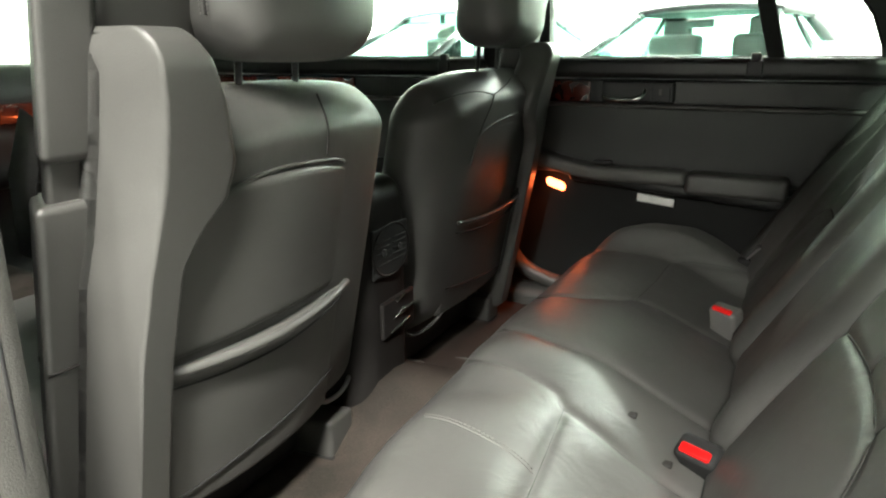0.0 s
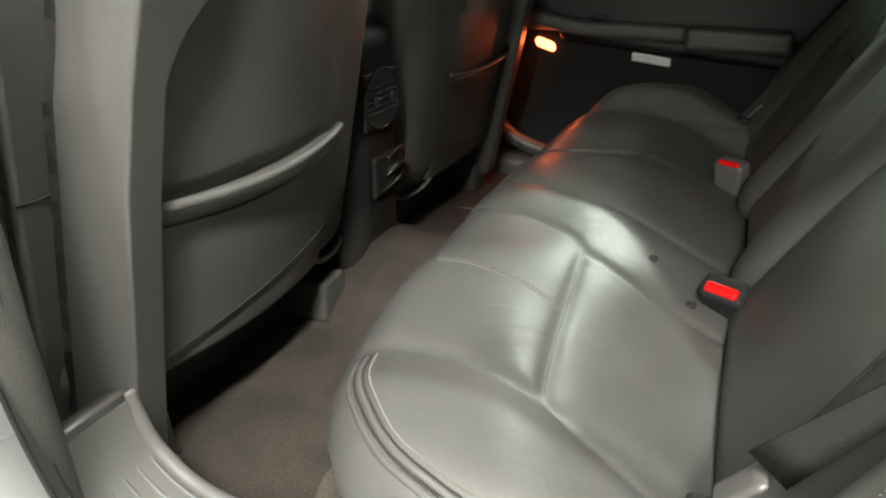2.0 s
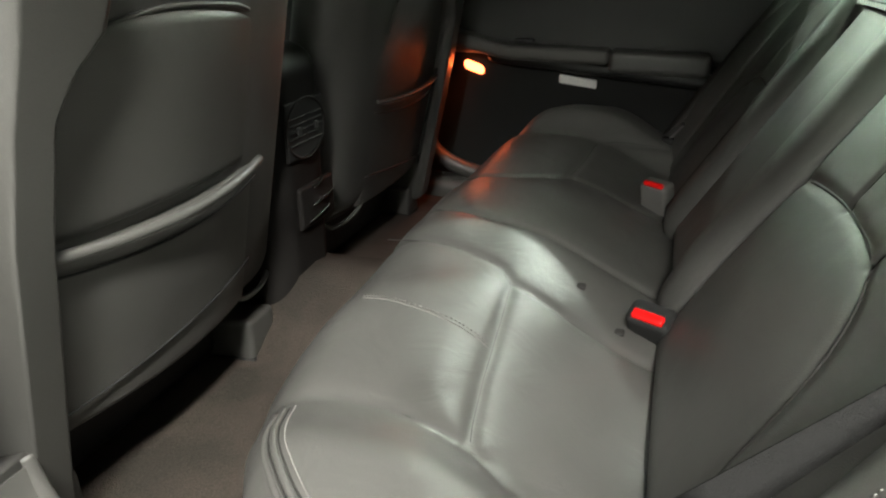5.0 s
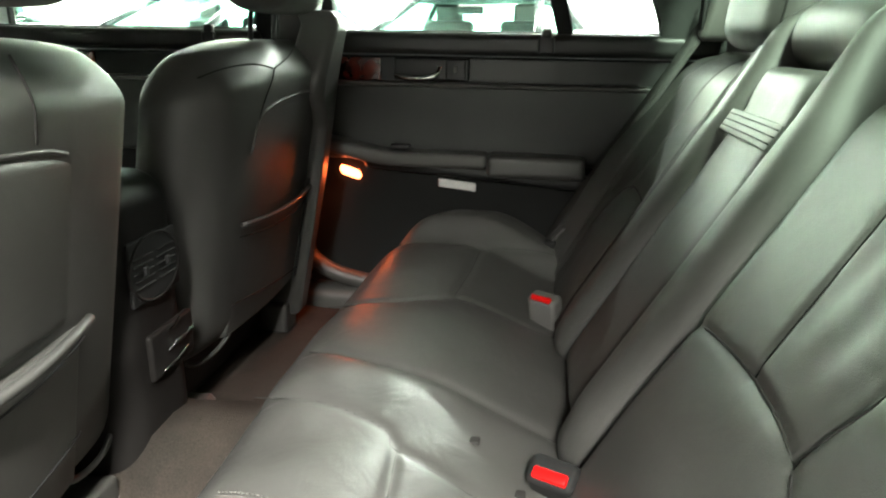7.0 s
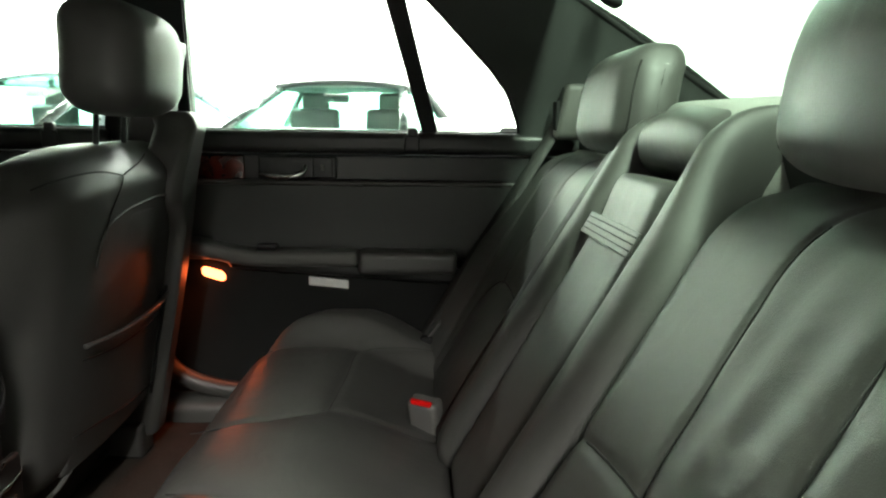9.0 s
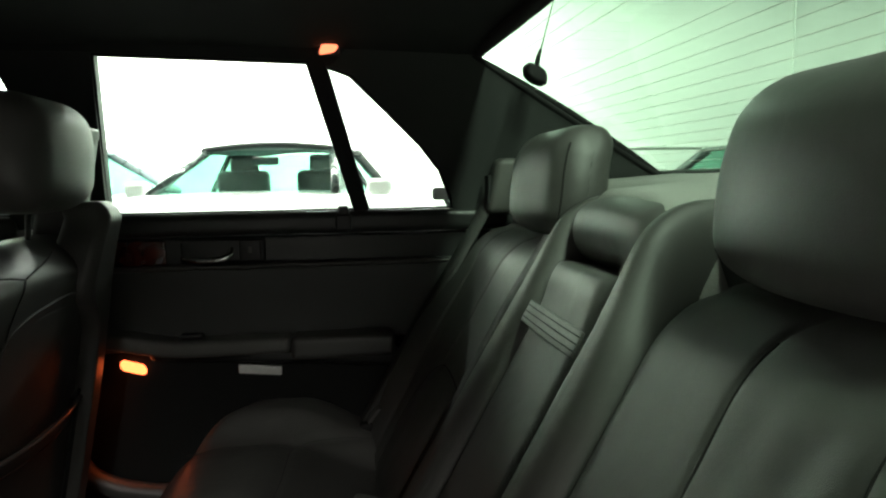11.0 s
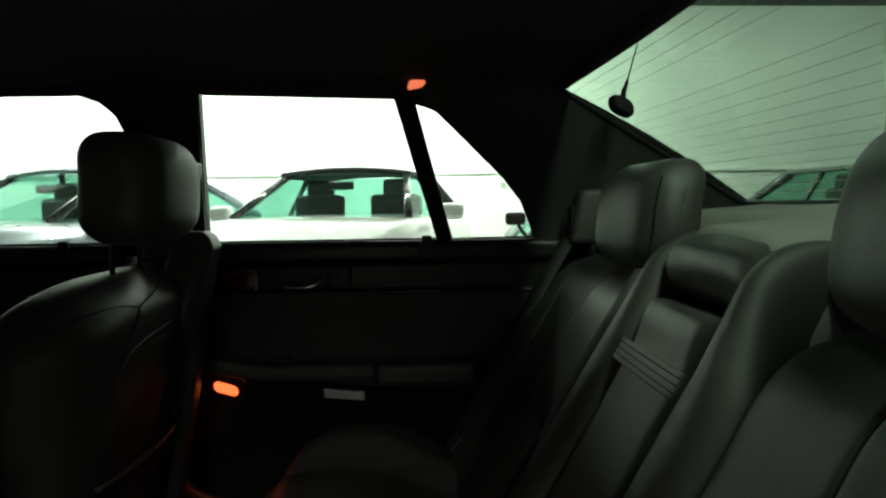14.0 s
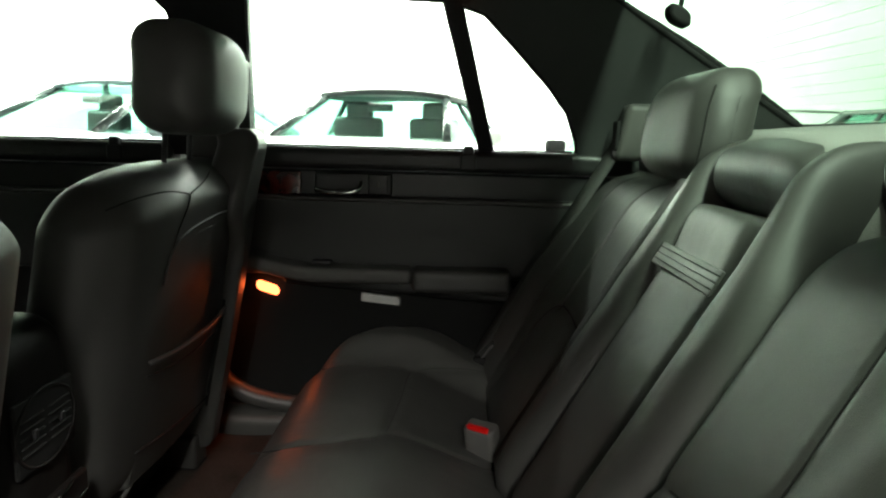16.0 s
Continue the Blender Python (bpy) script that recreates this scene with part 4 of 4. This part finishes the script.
lap_line = on_back(np.array([(0.185, 0.53, 0.006), (0.188, 0.40, 0.012), (0.190, 0.25, 0.012), (0.196, 0.10, 0.012), (0.20, 0.03, 0.010)]))
part("webbing", ribbon(smooth_line(lap_line), (0, 1, 0), 0.040, 0.003), WEBBING, lap)


def buckle(x, y, z, body, tilt, turn, label, red_at=-0.006, red_wide=0.013):
    root = thing("seat_belt_buckle", (x, y, z - 0.04), label, "seat belt buckle", "rear buckles")
    m = Matrix.Translation((x, y, z)) @ Euler((0, radians(tilt), radians(turn))).to_matrix().to_4x4()
    put = lambda p: np.array([tuple(m @ Vector(q)) for q in p])
    part("housing", rbox((0.034, 0.054, 0.110), 0.009, (1, 2, 3), 3, put, (0, 0, -0.048)), body, root)
    part("release_button", rbox((red_wide, 0.038, 0.009), 0.003, (1, 1, 1), 2, put, (red_at, 0, 0.0065)), RED, root, "red release button")


buckle(0.368, 0.272, 0.552, PALE_PLASTIC, -14, 60, "grey plastic seat belt buckle with a red button", -0.011, 0.009)
buckle(0.378, -0.190, 0.540, RUBBER, -34, 68, "black seat belt buckle with a bright red button in the seat")


# ---- front seats ----
def front_seat(sign, side):
    cy = 0.365
    root = thing("front_seat", (-0.35, sign * cy, FLOOR_Z), f"grey leather {side} seat with map pocket and belt tower", "car seat", "front seats")
    rec = 0.2

    def lean(p):
        """Local (forward of the rear face, across, up from the floor) to the car."""
        q = np.empty_like(p)
        q[:, 0] = -0.13 + rec * (p[:, 2] - 0.68) - p[:, 0]
        q[:, 1] = sign * p[:, 1]
        q[:, 2] = p[:, 2]
        return q

    def back(p):
        q = p.copy()
        x, y, z = p.T
        w = (y - 0.3475) / 0.265
        q[:, 1] = y - 0.052 * np.clip(w, 0, 1) ** 2
        q[:, 0] += (0.040 * np.abs(w) ** 4 + 0.035 * ease(z, 0.90, 0.99)) * np.clip(1 - x / 0.15, 0, 1)
        inner, outer = (0.045, 0.0) if sign > 0 else (0.020, 0.022)
        q[:, 2] -= (inner * np.clip(-w, 0, 1) ** 3 + outer * np.clip(w, 0, 1)) * ease(z, 0.80, 0.97)
        if sign < 0:
            q[:, 1] -= 0.026 * np.clip(-w, 0, 1)
        return lean(q)

    part("backrest", rbox((0.15, 0.53, 0.525), 0.066, (4, 40, 40), 8, back, (0.075, 0.3475, 0.7025)), LEATHER, root, "grey leather seat back")

    def panel(p):
        q = p.copy()
        x, y, z = p.T
        w = (y - cy + 0.01) / 0.17
        q[:, 0] -= (0.016 if sign < 0 else 0.008) * (1 - w**2) * (x < 0.012) * ease(z, 0.5, 0.6) - 0.014
        q[:, 2] += 0.012 * (1 - w**2) * ease(z, 0.80, 0.86)
        return lean(q)

    part("back_panel", rbox((0.03, 0.335, 0.18), 0.012, (2, 24, 16), 3, panel, (0.008, cy - 0.005, 0.765)), LEATHER, root, "padded upper back panel")

    def pocket(p):
        q = p.copy()
        x, y, z = p.T
        w = (y - cy + 0.01) / 0.17
        q[:, 0] -= (0.024 if sign < 0 else 0.012) * (1 - w**2) * (x < 0.012) - (0.014 if sign < 0 else 0.017)
        q[:, 2] -= 0.012 * (1 - w**2) * ease(z, 0.60, 0.67)
        return lean(q)

    part("map_pocket", rbox((0.03, 0.335, 0.21), 0.010, (2, 24, 16), 3, pocket, (0.004, cy - 0.005, 0.570)), LEATHER, root, "stretched leather map pocket")
    deep = 1.0 if sign < 0 else 0.45
    lip = [(-0.007 * deep - 0.024 * deep * (1 - w**2), cy - 0.005 + 0.168 * w, 0.676 - 0.010 * (1 - w**2)) for w in np.linspace(-1, 1, 21)]
    part("pocket_lip", tube(lean(np.array(lip)), 0.0058 if sign < 0 else 0.0042, 10), LEATHER, root, "rolled pocket edge")
    # Seam and hem are drawn as black tubes to hold their shadow lines.
    seam = [((-0.0026 - 0.0200 * (1 - w**2)) * deep, cy - 0.005 + 0.166 * w, 0.654 - 0.014 * (1 - w**2)) for w in np.linspace(-1, 1, 21)]
    part("pocket_seam_shade", tube(lean(np.array(seam)), 0.0014, 6), RUBBER, root)
    hem = [((-0.0026 - 0.0200 * (1 - w**2)) * deep, cy - 0.005 + 0.166 * w, 0.512 - 0.02 * w) for w in np.linspace(-1, 1, 21)]
    part("pocket_hem_shade", tube(lean(np.array(hem)), 0.0013, 6), RUBBER, root)

    if sign > 0:
        rows = [[(0.10, 0.947), (0.141, 0.944), (0.206, 0.935), (0.263, 0.921)], [(0.263, 0.921), (0.243, 0.893), (0.226, 0.861), (0.216, 0.825)],
                [(0.263, 0.921), (0.33, 0.935), (0.37, 0.948)]]
        arch = [(0.208, 0.79), (0.222, 0.843), (0.270, 0.863), (0.33, 0.870), (0.40, 0.874), (0.49, 0.870)]
    else:
        rows = [[(0.279, 0.950), (0.275, 0.913), (0.272, 0.874)]]
        arch = [(0.509, 0.70), (0.505, 0.79), (0.484, 0.842), (0.452, 0.859), (0.366, 0.870), (0.27, 0.867), (0.236, 0.860)]
    for row in rows:
        part("seam", tube(back(np.array([(-0.0003, y, z) for y, z in smooth_line(row, 6)])), 0.0014, 5), SEAM, root)
    part("panel_seam", tube(back(np.array([(-0.0008, y, z) for y, z in smooth_line(arch, 8)])), 0.0026, 6), LEATHER, root, "rolled seam round the upper panel")

    def tower(p):
        q = p.copy()
        x, y, z = p.T
        inner = np.interp(z, (0.36, 0.51, 0.69, 0.79, 0.825, 0.852, 0.887, 0.952, 1.015), (0.514, 0.514, 0.513, 0.503, 0.480, 0.445, 0.435, 0.455, 0.490))
        outer = np.interp(z, (0.36, 0.54, 0.78, 0.83, 0.92, 1.015), (0.584, 0.580, 0.571, 0.562, 0.555, 0.553))
        bend = np.interp(z, (0.36, 0.70, 0.80, 0.88, 0.95, 1.015), (0.561, 0.558, 0.547, 0.534, 0.534, 0.543))
        k = (y - 0.50) / 0.10
        q[:, 1] = inner + (outer - inner) * k
        side = np.clip((q[:, 1] - bend) / (outer - bend), 0, 1.2)
        q[:, 0] += (0.046 * side + 0.006 * ease(-k, -0.15, 0.02)) * (x < 0.03) - 0.006 + 0.02 * ease(z, 0.985, 1.02)
        q[:, 2] += 0.004 - 0.012 * side * ease(z, 0.93, 1.01)
        return lean(q)

    part("belt_tower", rbox((0.075, 0.10, 0.645), 0.014, (3, 30, 50), 4, tower, (0.020, 0.55, 0.693)), VINYL, root, "grey vinyl belt tower shell")
    def inward(p):
        """Front edges drawn in towards the middle of the car."""
        q = p.copy()
        q[:, 1] -= 0.55 * np.maximum(p[:, 0] - 0.055, 0)
        return lean(q)

    part("belt_shroud", rbox((0.060, 0.056, 0.245), 0.009, (3, 4, 12), 4, inward, (0.083, 0.571, 1.027)), VINYL, root, "grey belt tower cover")
    part("shroud_collar", rbox((0.050, 0.046, 0.09), 0.008, (3, 3, 2), 3, inward, (0.088, 0.572, 0.880)), VINYL, root)
    if sign < 0:
        part("tower_wing", rbox((0.10, 0.125, 0.22), 0.020, (3, 6, 10), 4, lean, (0.115, 0.478, 1.055)), VINYL, root, "grey vinyl front half of the belt tower")
    part("side_trim", rbox((0.080, 0.064, 0.50), 0.009, (3, 3, 16), 4, inward, (0.090, 0.575, 0.618)), VINYL, root, "grey vinyl side trim")
    if sign < 0:
        part("rail_end", rbox((0.050, 0.030, 0.034), 0.009, (2, 2, 2), 3, lambda p: p + np.stack([0 * p[:, 0], 0 * p[:, 0], -0.4 * (p[:, 0] + 0.165)], 1), (-0.165, -0.540, 0.372)), PLASTIC, root, "grey plastic rail end cap")
        part("rail_lever", tube(smooth_line([(-0.19, -0.535, 0.380), (-0.165, -0.545, 0.402), (-0.135, -0.552, 0.378)]), 0.009, 8), DARK_PLASTIC, root, "dark rail lever")
    part("trim_seam", tube(inward(np.array([(0.0495, 0.550, 0.70), (0.0495, 0.580, 0.70), (0.0495, 0.604, 0.70), (0.10, 0.6075, 0.70)])), 0.0018, 6), SEAM, root)
    # Black tube drawn as the shade in the gap between shell and pocket.
    part("gap_shade_line", tube(lean(np.array([(-0.001, 0.5145, z) for z in np.linspace(0.47, 0.69, 8)])), 0.0035, 6), RUBBER, root, "black line for the shade in the gap beside the map pocket")
    part("tower_belt", ribbon(lean(np.array([(0.13, 0.565, 0.80), (0.135, 0.567, 0.88), (0.12, 0.562, 0.94)])), (1, 0, 0), 0.04, 0.003), WEBBING, root)
    hy, hz, wide = (0.360, 1.092, 0.236) if sign > 0 else (-0.302, 1.072, 0.262)
    shape = headrest_shape(-0.118, hy, hz, 0.05, 1, (wide / 2, 0.083))
    pad = part("headrest", rbox((0.115, wide, 0.170), 0.043, (8, 20, 14), 6, shape), LEATHER, root, "grey leather headrest")
    if sign < 0:
        headrest_seam(shape, 0.018, -wide / 2 - 0.0005, np.linspace(-0.045, 0.045, 20), pad)
    for dy in (-0.05, 0.05):
        part("headrest_post", tube([(-0.150, hy + dy, 0.90), (-0.140, hy + dy, 1.03)], 0.0045), DARK_PLASTIC, root)
    part("cushion", rbox((0.50, 0.50, 0.16), 0.05, (10, 10, 3), 4, lambda p: p * np.array((1, sign, 1)), (-0.46, cy, 0.53)), LEATHER, root, "grey leather seat cushion")
    part("seat_base", rbox((0.42, 0.40, 0.14), 0.02, (2, 2, 2), 3, lambda p: p * np.array((1, sign, 1)), (-0.46, cy, 0.41)), DARK_PLASTIC, root)
    hem_row = back(np.array([(0.004, y, z) for y, z in smooth_line([(0.222, 0.480), (0.205, 0.462), (0.170, 0.450), (0.130, 0.447), (0.105, 0.462)], 6)]))
    part("bolster_piping", tube(hem_row, 0.0042, 8), LEATHER, root, "rolled lower edge of the side bolster")
    for y, tall in ((0.142, 0.066 if sign < 0 else 0.034), (0.53, 0.066)):
        part("track_cover", rbox((0.115, 0.066, tall), 0.009, (2, 2, 2), 3,
             lambda p: np.stack([p[:, 0], sign * (p[:, 1] - 0.12 * (p[:, 0] + 0.24)), p[:, 2] + 0.10 * (p[:, 0] + 0.24) * (p[:, 2] > 0.37)], 1), (-0.245, y, 0.337 + tall / 2)), VINYL, root, "grey plastic seat track cover")
        # Black slab standing in for shade under the track cover.
        part("track_gap_shade", rbox((0.119, 0.070, 0.006), 0.002, (1, 1, 1), 2, lambda p: np.stack([p[:, 0], sign * (p[:, 1] - 0.12 * (p[:, 0] + 0.24)), p[:, 2]], 1), (-0.245, y, 0.3395)), RUBBER, root)
    return root


front_seat(-1, "driver's")
front_seat(1, "passenger's")

# ---- centre console ----
console = thing("centre_console", (-0.5, 0, FLOOR_Z), "dark grey plastic centre console with rear air vents", "console")
part("body", rbox((0.80, 0.165, 0.46), 0.045, (10, 6, 10), 5, None, (-0.565, -0.010, 0.565)), CONSOLE_PLASTIC, console)
oval = [(-0.160, -0.008 + 0.058 * math.cos(a), 0.672 + 0.046 * math.sin(a)) for a in np.linspace(0, 2 * math.pi, 28, endpoint=False)]
vents = part("vent_panel", rbox((0.006, 0.112, 0.088), 0.0028, (1, 8, 8), 2, None, (-0.163, -0.008, 0.672)), RUBBER, console, "black recessed vent panel")
part("vent_rim", tube(oval, 0.0022, 8, True), CONSOLE_PLASTIC, vents)
for y in (-0.034, 0.018):
    for k in range(5):
        part("vent_slat", rbox((0.004, 0.042, 0.0016), 0.0007, (1, 1, 1), 1, None, (-0.1595, y, 0.652 + 0.010 * k)), RUBBER, vents)
    part("vent_wheel", rbox((0.005, 0.008, 0.012), 0.002, (1, 1, 1), 2, None, (-0.157, y, 0.672)), DARK_PLASTIC, vents)
tray = part("ashtray", rbox((0.012, 0.110, 0.070), 0.006, (1, 3, 3), 3, None, (-0.164, 0.012, 0.545)), CONSOLE_PLASTIC, console)
for z, y0, y1 in ((0.576, 0.0, 0.03), (0.548, -0.005, 0.062), (0.524, -0.02, 0.045)):
    part("chrome_line", tube(smooth_line([(-0.157, y0, z - 0.004), (-0.1555, (y0 + y1) / 2, z), (-0.157, y1, z + 0.005)]), 0.0016, 6), CHROME, tray, "thin chrome line")
part("ashtray_pull", rbox((0.008, 0.024, 0.007), 0.002, (1, 1, 1), 2, None, (-0.156, 0.022, 0.550)), CHROME, tray, "chrome pull")

# ---- dashboard ----
dash = thing("dashboard", (-1.4, 0, FLOOR_Z), "dark dashboard with red wood trim", "dashboard")
part("dash_top", rbox((0.5, 1.36, 0.30), 0.08, (6, 16, 4), 4, None, (-1.50, 0, 0.82)), DOOR_TRIM, dash)
part("wood_strip", rbox((0.02, 0.8, 0.05), 0.006, (1, 8, 2), 2, None, (-1.245, 0.25, 0.86)), WOOD, dash, "red burr wood trim")
ring = [(-1.10 + 0.10 * math.sin(a) * 0.5, -0.37 + 0.19 * math.cos(a), 0.84 + 0.17 * math.sin(a)) for a in np.linspace(0, 2 * math.pi, 32, endpoint=False)]
wheel = thing("steering_wheel", (-1.10, -0.37, 0.84), "dark leather steering wheel behind the driver's seat", "steering wheel")
part("rim", tube(ring, 0.014, 8, True), DARK_PLASTIC, wheel)
part("column", tube([(-1.12, -0.37, 0.83), (-1.40, -0.37, 0.74)], 0.03, 10), DARK_PLASTIC, wheel)
part("hub", rbox((0.06, 0.13, 0.11), 0.03, (2, 3, 3), 3, None, (-1.11, -0.37, 0.83)), DARK_PLASTIC, wheel)

# ---- small fittings ----
dome = thing("reading_lamp", (0.33, 0.56, 1.30), "small lit red-orange lamp on the roof rail", "lamp")
part("lens", rbox((0.034, 0.018, 0.028), 0.008, (3, 1, 3), 4, lambda p: p + np.stack([0.35 * (p[:, 2] - 1.302), 0 * p[:, 0], 0.2 * (p[:, 0] - 0.329)], 1), (0.329, 0.586, 1.302)), DOME, dome)
part("lamp_base", rbox((0.046, 0.012, 0.036), 0.005, (1, 1, 1), 3, None, (0.329, 0.594, 1.303)), DARK_PLASTIC, dome)
antenna = thing("antenna", (0.71, 0.53, 1.245), "black glass-mounted antenna with a thin whip", "antenna")
part("foot", rbox((0.042, 0.040, 0.021), 0.009, (4, 2, 1), 4, lambda p: p + np.stack([0 * p[:, 0], 0 * p[:, 0], -0.45 * (p[:, 0] - 0.712) + 0.006 * np.sign(p[:, 2] - 1.243) * np.cos((p[:, 0] - 0.712) * 60)], 1),
     (0.712, 0.528, 1.243)), RUBBER, antenna)
part("whip_base", tube([(0.714, 0.528, 1.250), (0.717, 0.526, 1.272), (0.722, 0.523, 1.290)], [0.006, 0.0048, 0.003], 8), RUBBER, antenna)
part("whip", tube([(0.722, 0.523, 1.288), (0.75, 0.515, 1.40)], [0.0014, 0.0010], 6), RUBBER, antenna)


# ---- other cars in the garage ----
def parked_car(name, at, turn, paint, label, soft_top=False, size=(1.82, 4.5, 1.38), scale=(1, 1, 1), mirrors=True):
    """A simple saloon or coupe facing its local -y; at: the middle of its windscreen's foot on the floor."""
    root = new(name)
    tagged(root, label, "car")
    m = Matrix.Translation(at) @ Euler((0, 0, radians(turn))).to_matrix().to_4x4()
    root.matrix_world = m
    m = m @ Matrix.Diagonal((*scale, 1))
    W, L, H = size
    put = lambda p: np.array([tuple(m @ Vector(q)) for q in p])

    def body(p):
        q = p.copy()
        x, y, z = p.T
        k = (y - 0.9) / 2.3
        q[:, 0] *= 1 - 0.16 * np.abs(k) ** 3 - 0.05 * ease(z, 0.6, 1.0)
        q[:, 2] -= (0.16 * ease(-y, 0.1, 1.25) ** 1.4 + 0.06 * ease(y, 2.2, 3.1)) * ease(z, 0.45, 0.9)
        q[:, 2] -= 0.025 * (x / (W / 2)) ** 2 * ease(z, 0.7, 0.95)
        return put(q)

    part("body", rbox((W, L, 0.74), 0.12, (16, 30, 6), 4, body, (0, 1.0, 0.61)), paint, root)

    wb, wt, zb, zt = 0.70, 0.53, 0.955, H - 0.05
    y0, y1, y2, y3 = 0.0, 0.72, 1.75, 2.45

    def post(a, b, r, mat, nm):
        part(nm, tube(put(np.array([a, b])), r, 8), mat, root)

    roof_mat = ROOF_CLOTH if soft_top else paint
    part("roof", rbox((2 * wt + 0.10, y2 - y1 + 0.12, 0.05), 0.024, (10, 10, 1), 3,
                      lambda p: put(p + np.stack([0 * p[:, 0], 0 * p[:, 0], 0.045 * (1 - (p[:, 0] / 0.6) ** 2)], 1)), (0, (y1 + y2) / 2, zt)), roof_mat, root)
    for s in (-1, 1):
        post((s * wb, y0, zb), (s * wt, y1, zt), 0.034, DARK_PAINT, "windscreen_post")
        post((s * (wb + 0.02), y3, zb), (s * wt, y2, zt), 0.05, roof_mat, "rear_post")
        post((s * (wb + 0.04), 1.25, zb), (s * wt, 1.2, zt), 0.025, DARK_PAINT, "door_post")
        if mirrors:
            part("door_mirror", rbox((0.20, 0.11, 0.13), 0.05, (3, 2, 2), 4, put, (s * (W / 2 + 0.06), 0.35, 1.0)), paint, root)
        part("head_lamp", rbox((0.34, 0.10, 0.14), 0.04, (3, 2, 2), 3, put, (s * 0.58, -1.12, 0.66)), REFLECTOR, root)
        for yy in (-0.45, 2.35):
            tyre = part("wheel", tube(put(np.array([(s * 0.66, yy, 0.32), (s * 0.70, yy, 0.32), (s * 0.86, yy, 0.32), (s * 0.88, yy, 0.32)])), [0.27, 0.32, 0.32, 0.28], 24), RUBBER, root)
            part("rim", tube(put(np.array([(s * 0.87, yy, 0.32), (s * 0.895, yy, 0.32)])), 0.21, 20), CHROME, tyre)
    screen = part("windscreen", prism([(-wb, 0), (wb, 0), (wt, 1), (-wt, 1)], 0.006,
                  lambda a, b, d: tuple(m @ Vector((a, y0 + (y1 - y0) * b, zb + (zt - zb) * b + d)))), CAR_GLASS, root, smooth=False)
    rearw = part("rear_window", prism([(-wb, 0), (wb, 0), (wt, 1), (-wt, 1)], 0.006,
                 lambda a, b, d: tuple(m @ Vector((a, y3 + (y2 - y3) * b, zb + (zt - zb) * b + d)))), CAR_GLASS, root, smooth=False)
    panes = [screen, rearw]
    for s in (-1, 1):
        panes.append(part("side_window", prism([(y0, 0), (y3, 0), (y2, 1), (y1, 1)], 0.006,
                     lambda a, b, d: tuple(m @ Vector((s * (wb + (wt - wb) * b + d), a, zb + (zt - zb) * b)))), CAR_GLASS, root, smooth=False))
    for p in panes:
        p.visible_shadow = False
    part("cabin_tub", rbox((1.36, 2.1, 0.05), 0.02, (2, 2, 1), 2, put, (0, 1.3, 0.93)), DARK_PLASTIC, root)
    for s in (-1, 1):
        part("seat_back", rbox((0.46, 0.14, 0.30), 0.05, (3, 2, 3), 3, put, (s * 0.36, 1.05, 1.00)), DARK_PLASTIC, root)
        part("headrest", rbox((0.25, 0.09, 0.18), 0.04, (3, 2, 3), 3, put, (s * 0.36, 1.08, 1.20)), DARK_PLASTIC, root)
    part("inner_mirror", rbox((0.22, 0.03, 0.07), 0.014, (3, 1, 2), 3, put, (0, 0.58, 1.22)), DARK_PLASTIC, root)
    return root


parked_car("white_car", (-0.40, 4.30, 0), -12, WHITE_PAINT, "white convertible with a raised black soft top, parked facing the aisle", True, size=(1.82, 4.5, 1.36))
parked_car("silver_car", (-2.9, 4.30, 0), -22, SILVER_PAINT, "silver saloon car parked beside the white convertible")
parked_car("dark_car", (4.9, 4.4, 0), 0, DARK_PAINT, "dark saloon car parked behind")
roadster = parked_car("white_roadster", (1.76, 3.0, 0), 0, WHITE_PAINT, "low white roadster with a dark stalk mirror, parked close by", scale=(0.82, 0.85, 0.80), mirrors=False)
part("stalk_mirror", rbox((0.12, 0.05, 0.075), 0.024, (3, 2, 2), 4, None, (0.925, 3.17, 0.965)), DARK_PLASTIC, roadster, "dark glossy stalk mirror")
part("mirror_stalk", tube(smooth_line([(0.94, 3.17, 0.935), (0.975, 3.18, 0.88), (1.03, 3.2, 0.83), (1.10, 3.22, 0.76)]), 0.012, 8), DARK_PLASTIC, roadster)

# ---- right outside mirror of the car itself ----
own = thing("outside_mirror", (-1.05, 0.95, 0.98), "chrome-edged outside mirror on the front door", "mirror")
part("housing", rbox((0.09, 0.22, 0.13), 0.04, (3, 4, 3), 4, None, (-1.12, 0.98, 1.03)), CAR_PAINT, own)
# Dark rim added in place of the dark reflection in the glass.
part("bezel", rbox((0.010, 0.205, 0.118), 0.0045, (1, 3, 3), 3, None, (-1.079, 0.985, 1.03)), DARK_PLASTIC, own, "dark rim added for the dark reflection in the mirror")
part("glass", rbox((0.006, 0.18, 0.095), 0.0025, (1, 3, 3), 2, None, (-1.073, 0.985, 1.03)), MIRROR, own, "mirror glass")
part("arm", rbox((0.06, 0.16, 0.04), 0.015, (2, 3, 2), 3, None, (-1.12, 0.86, 0.985)), CAR_PAINT, own)
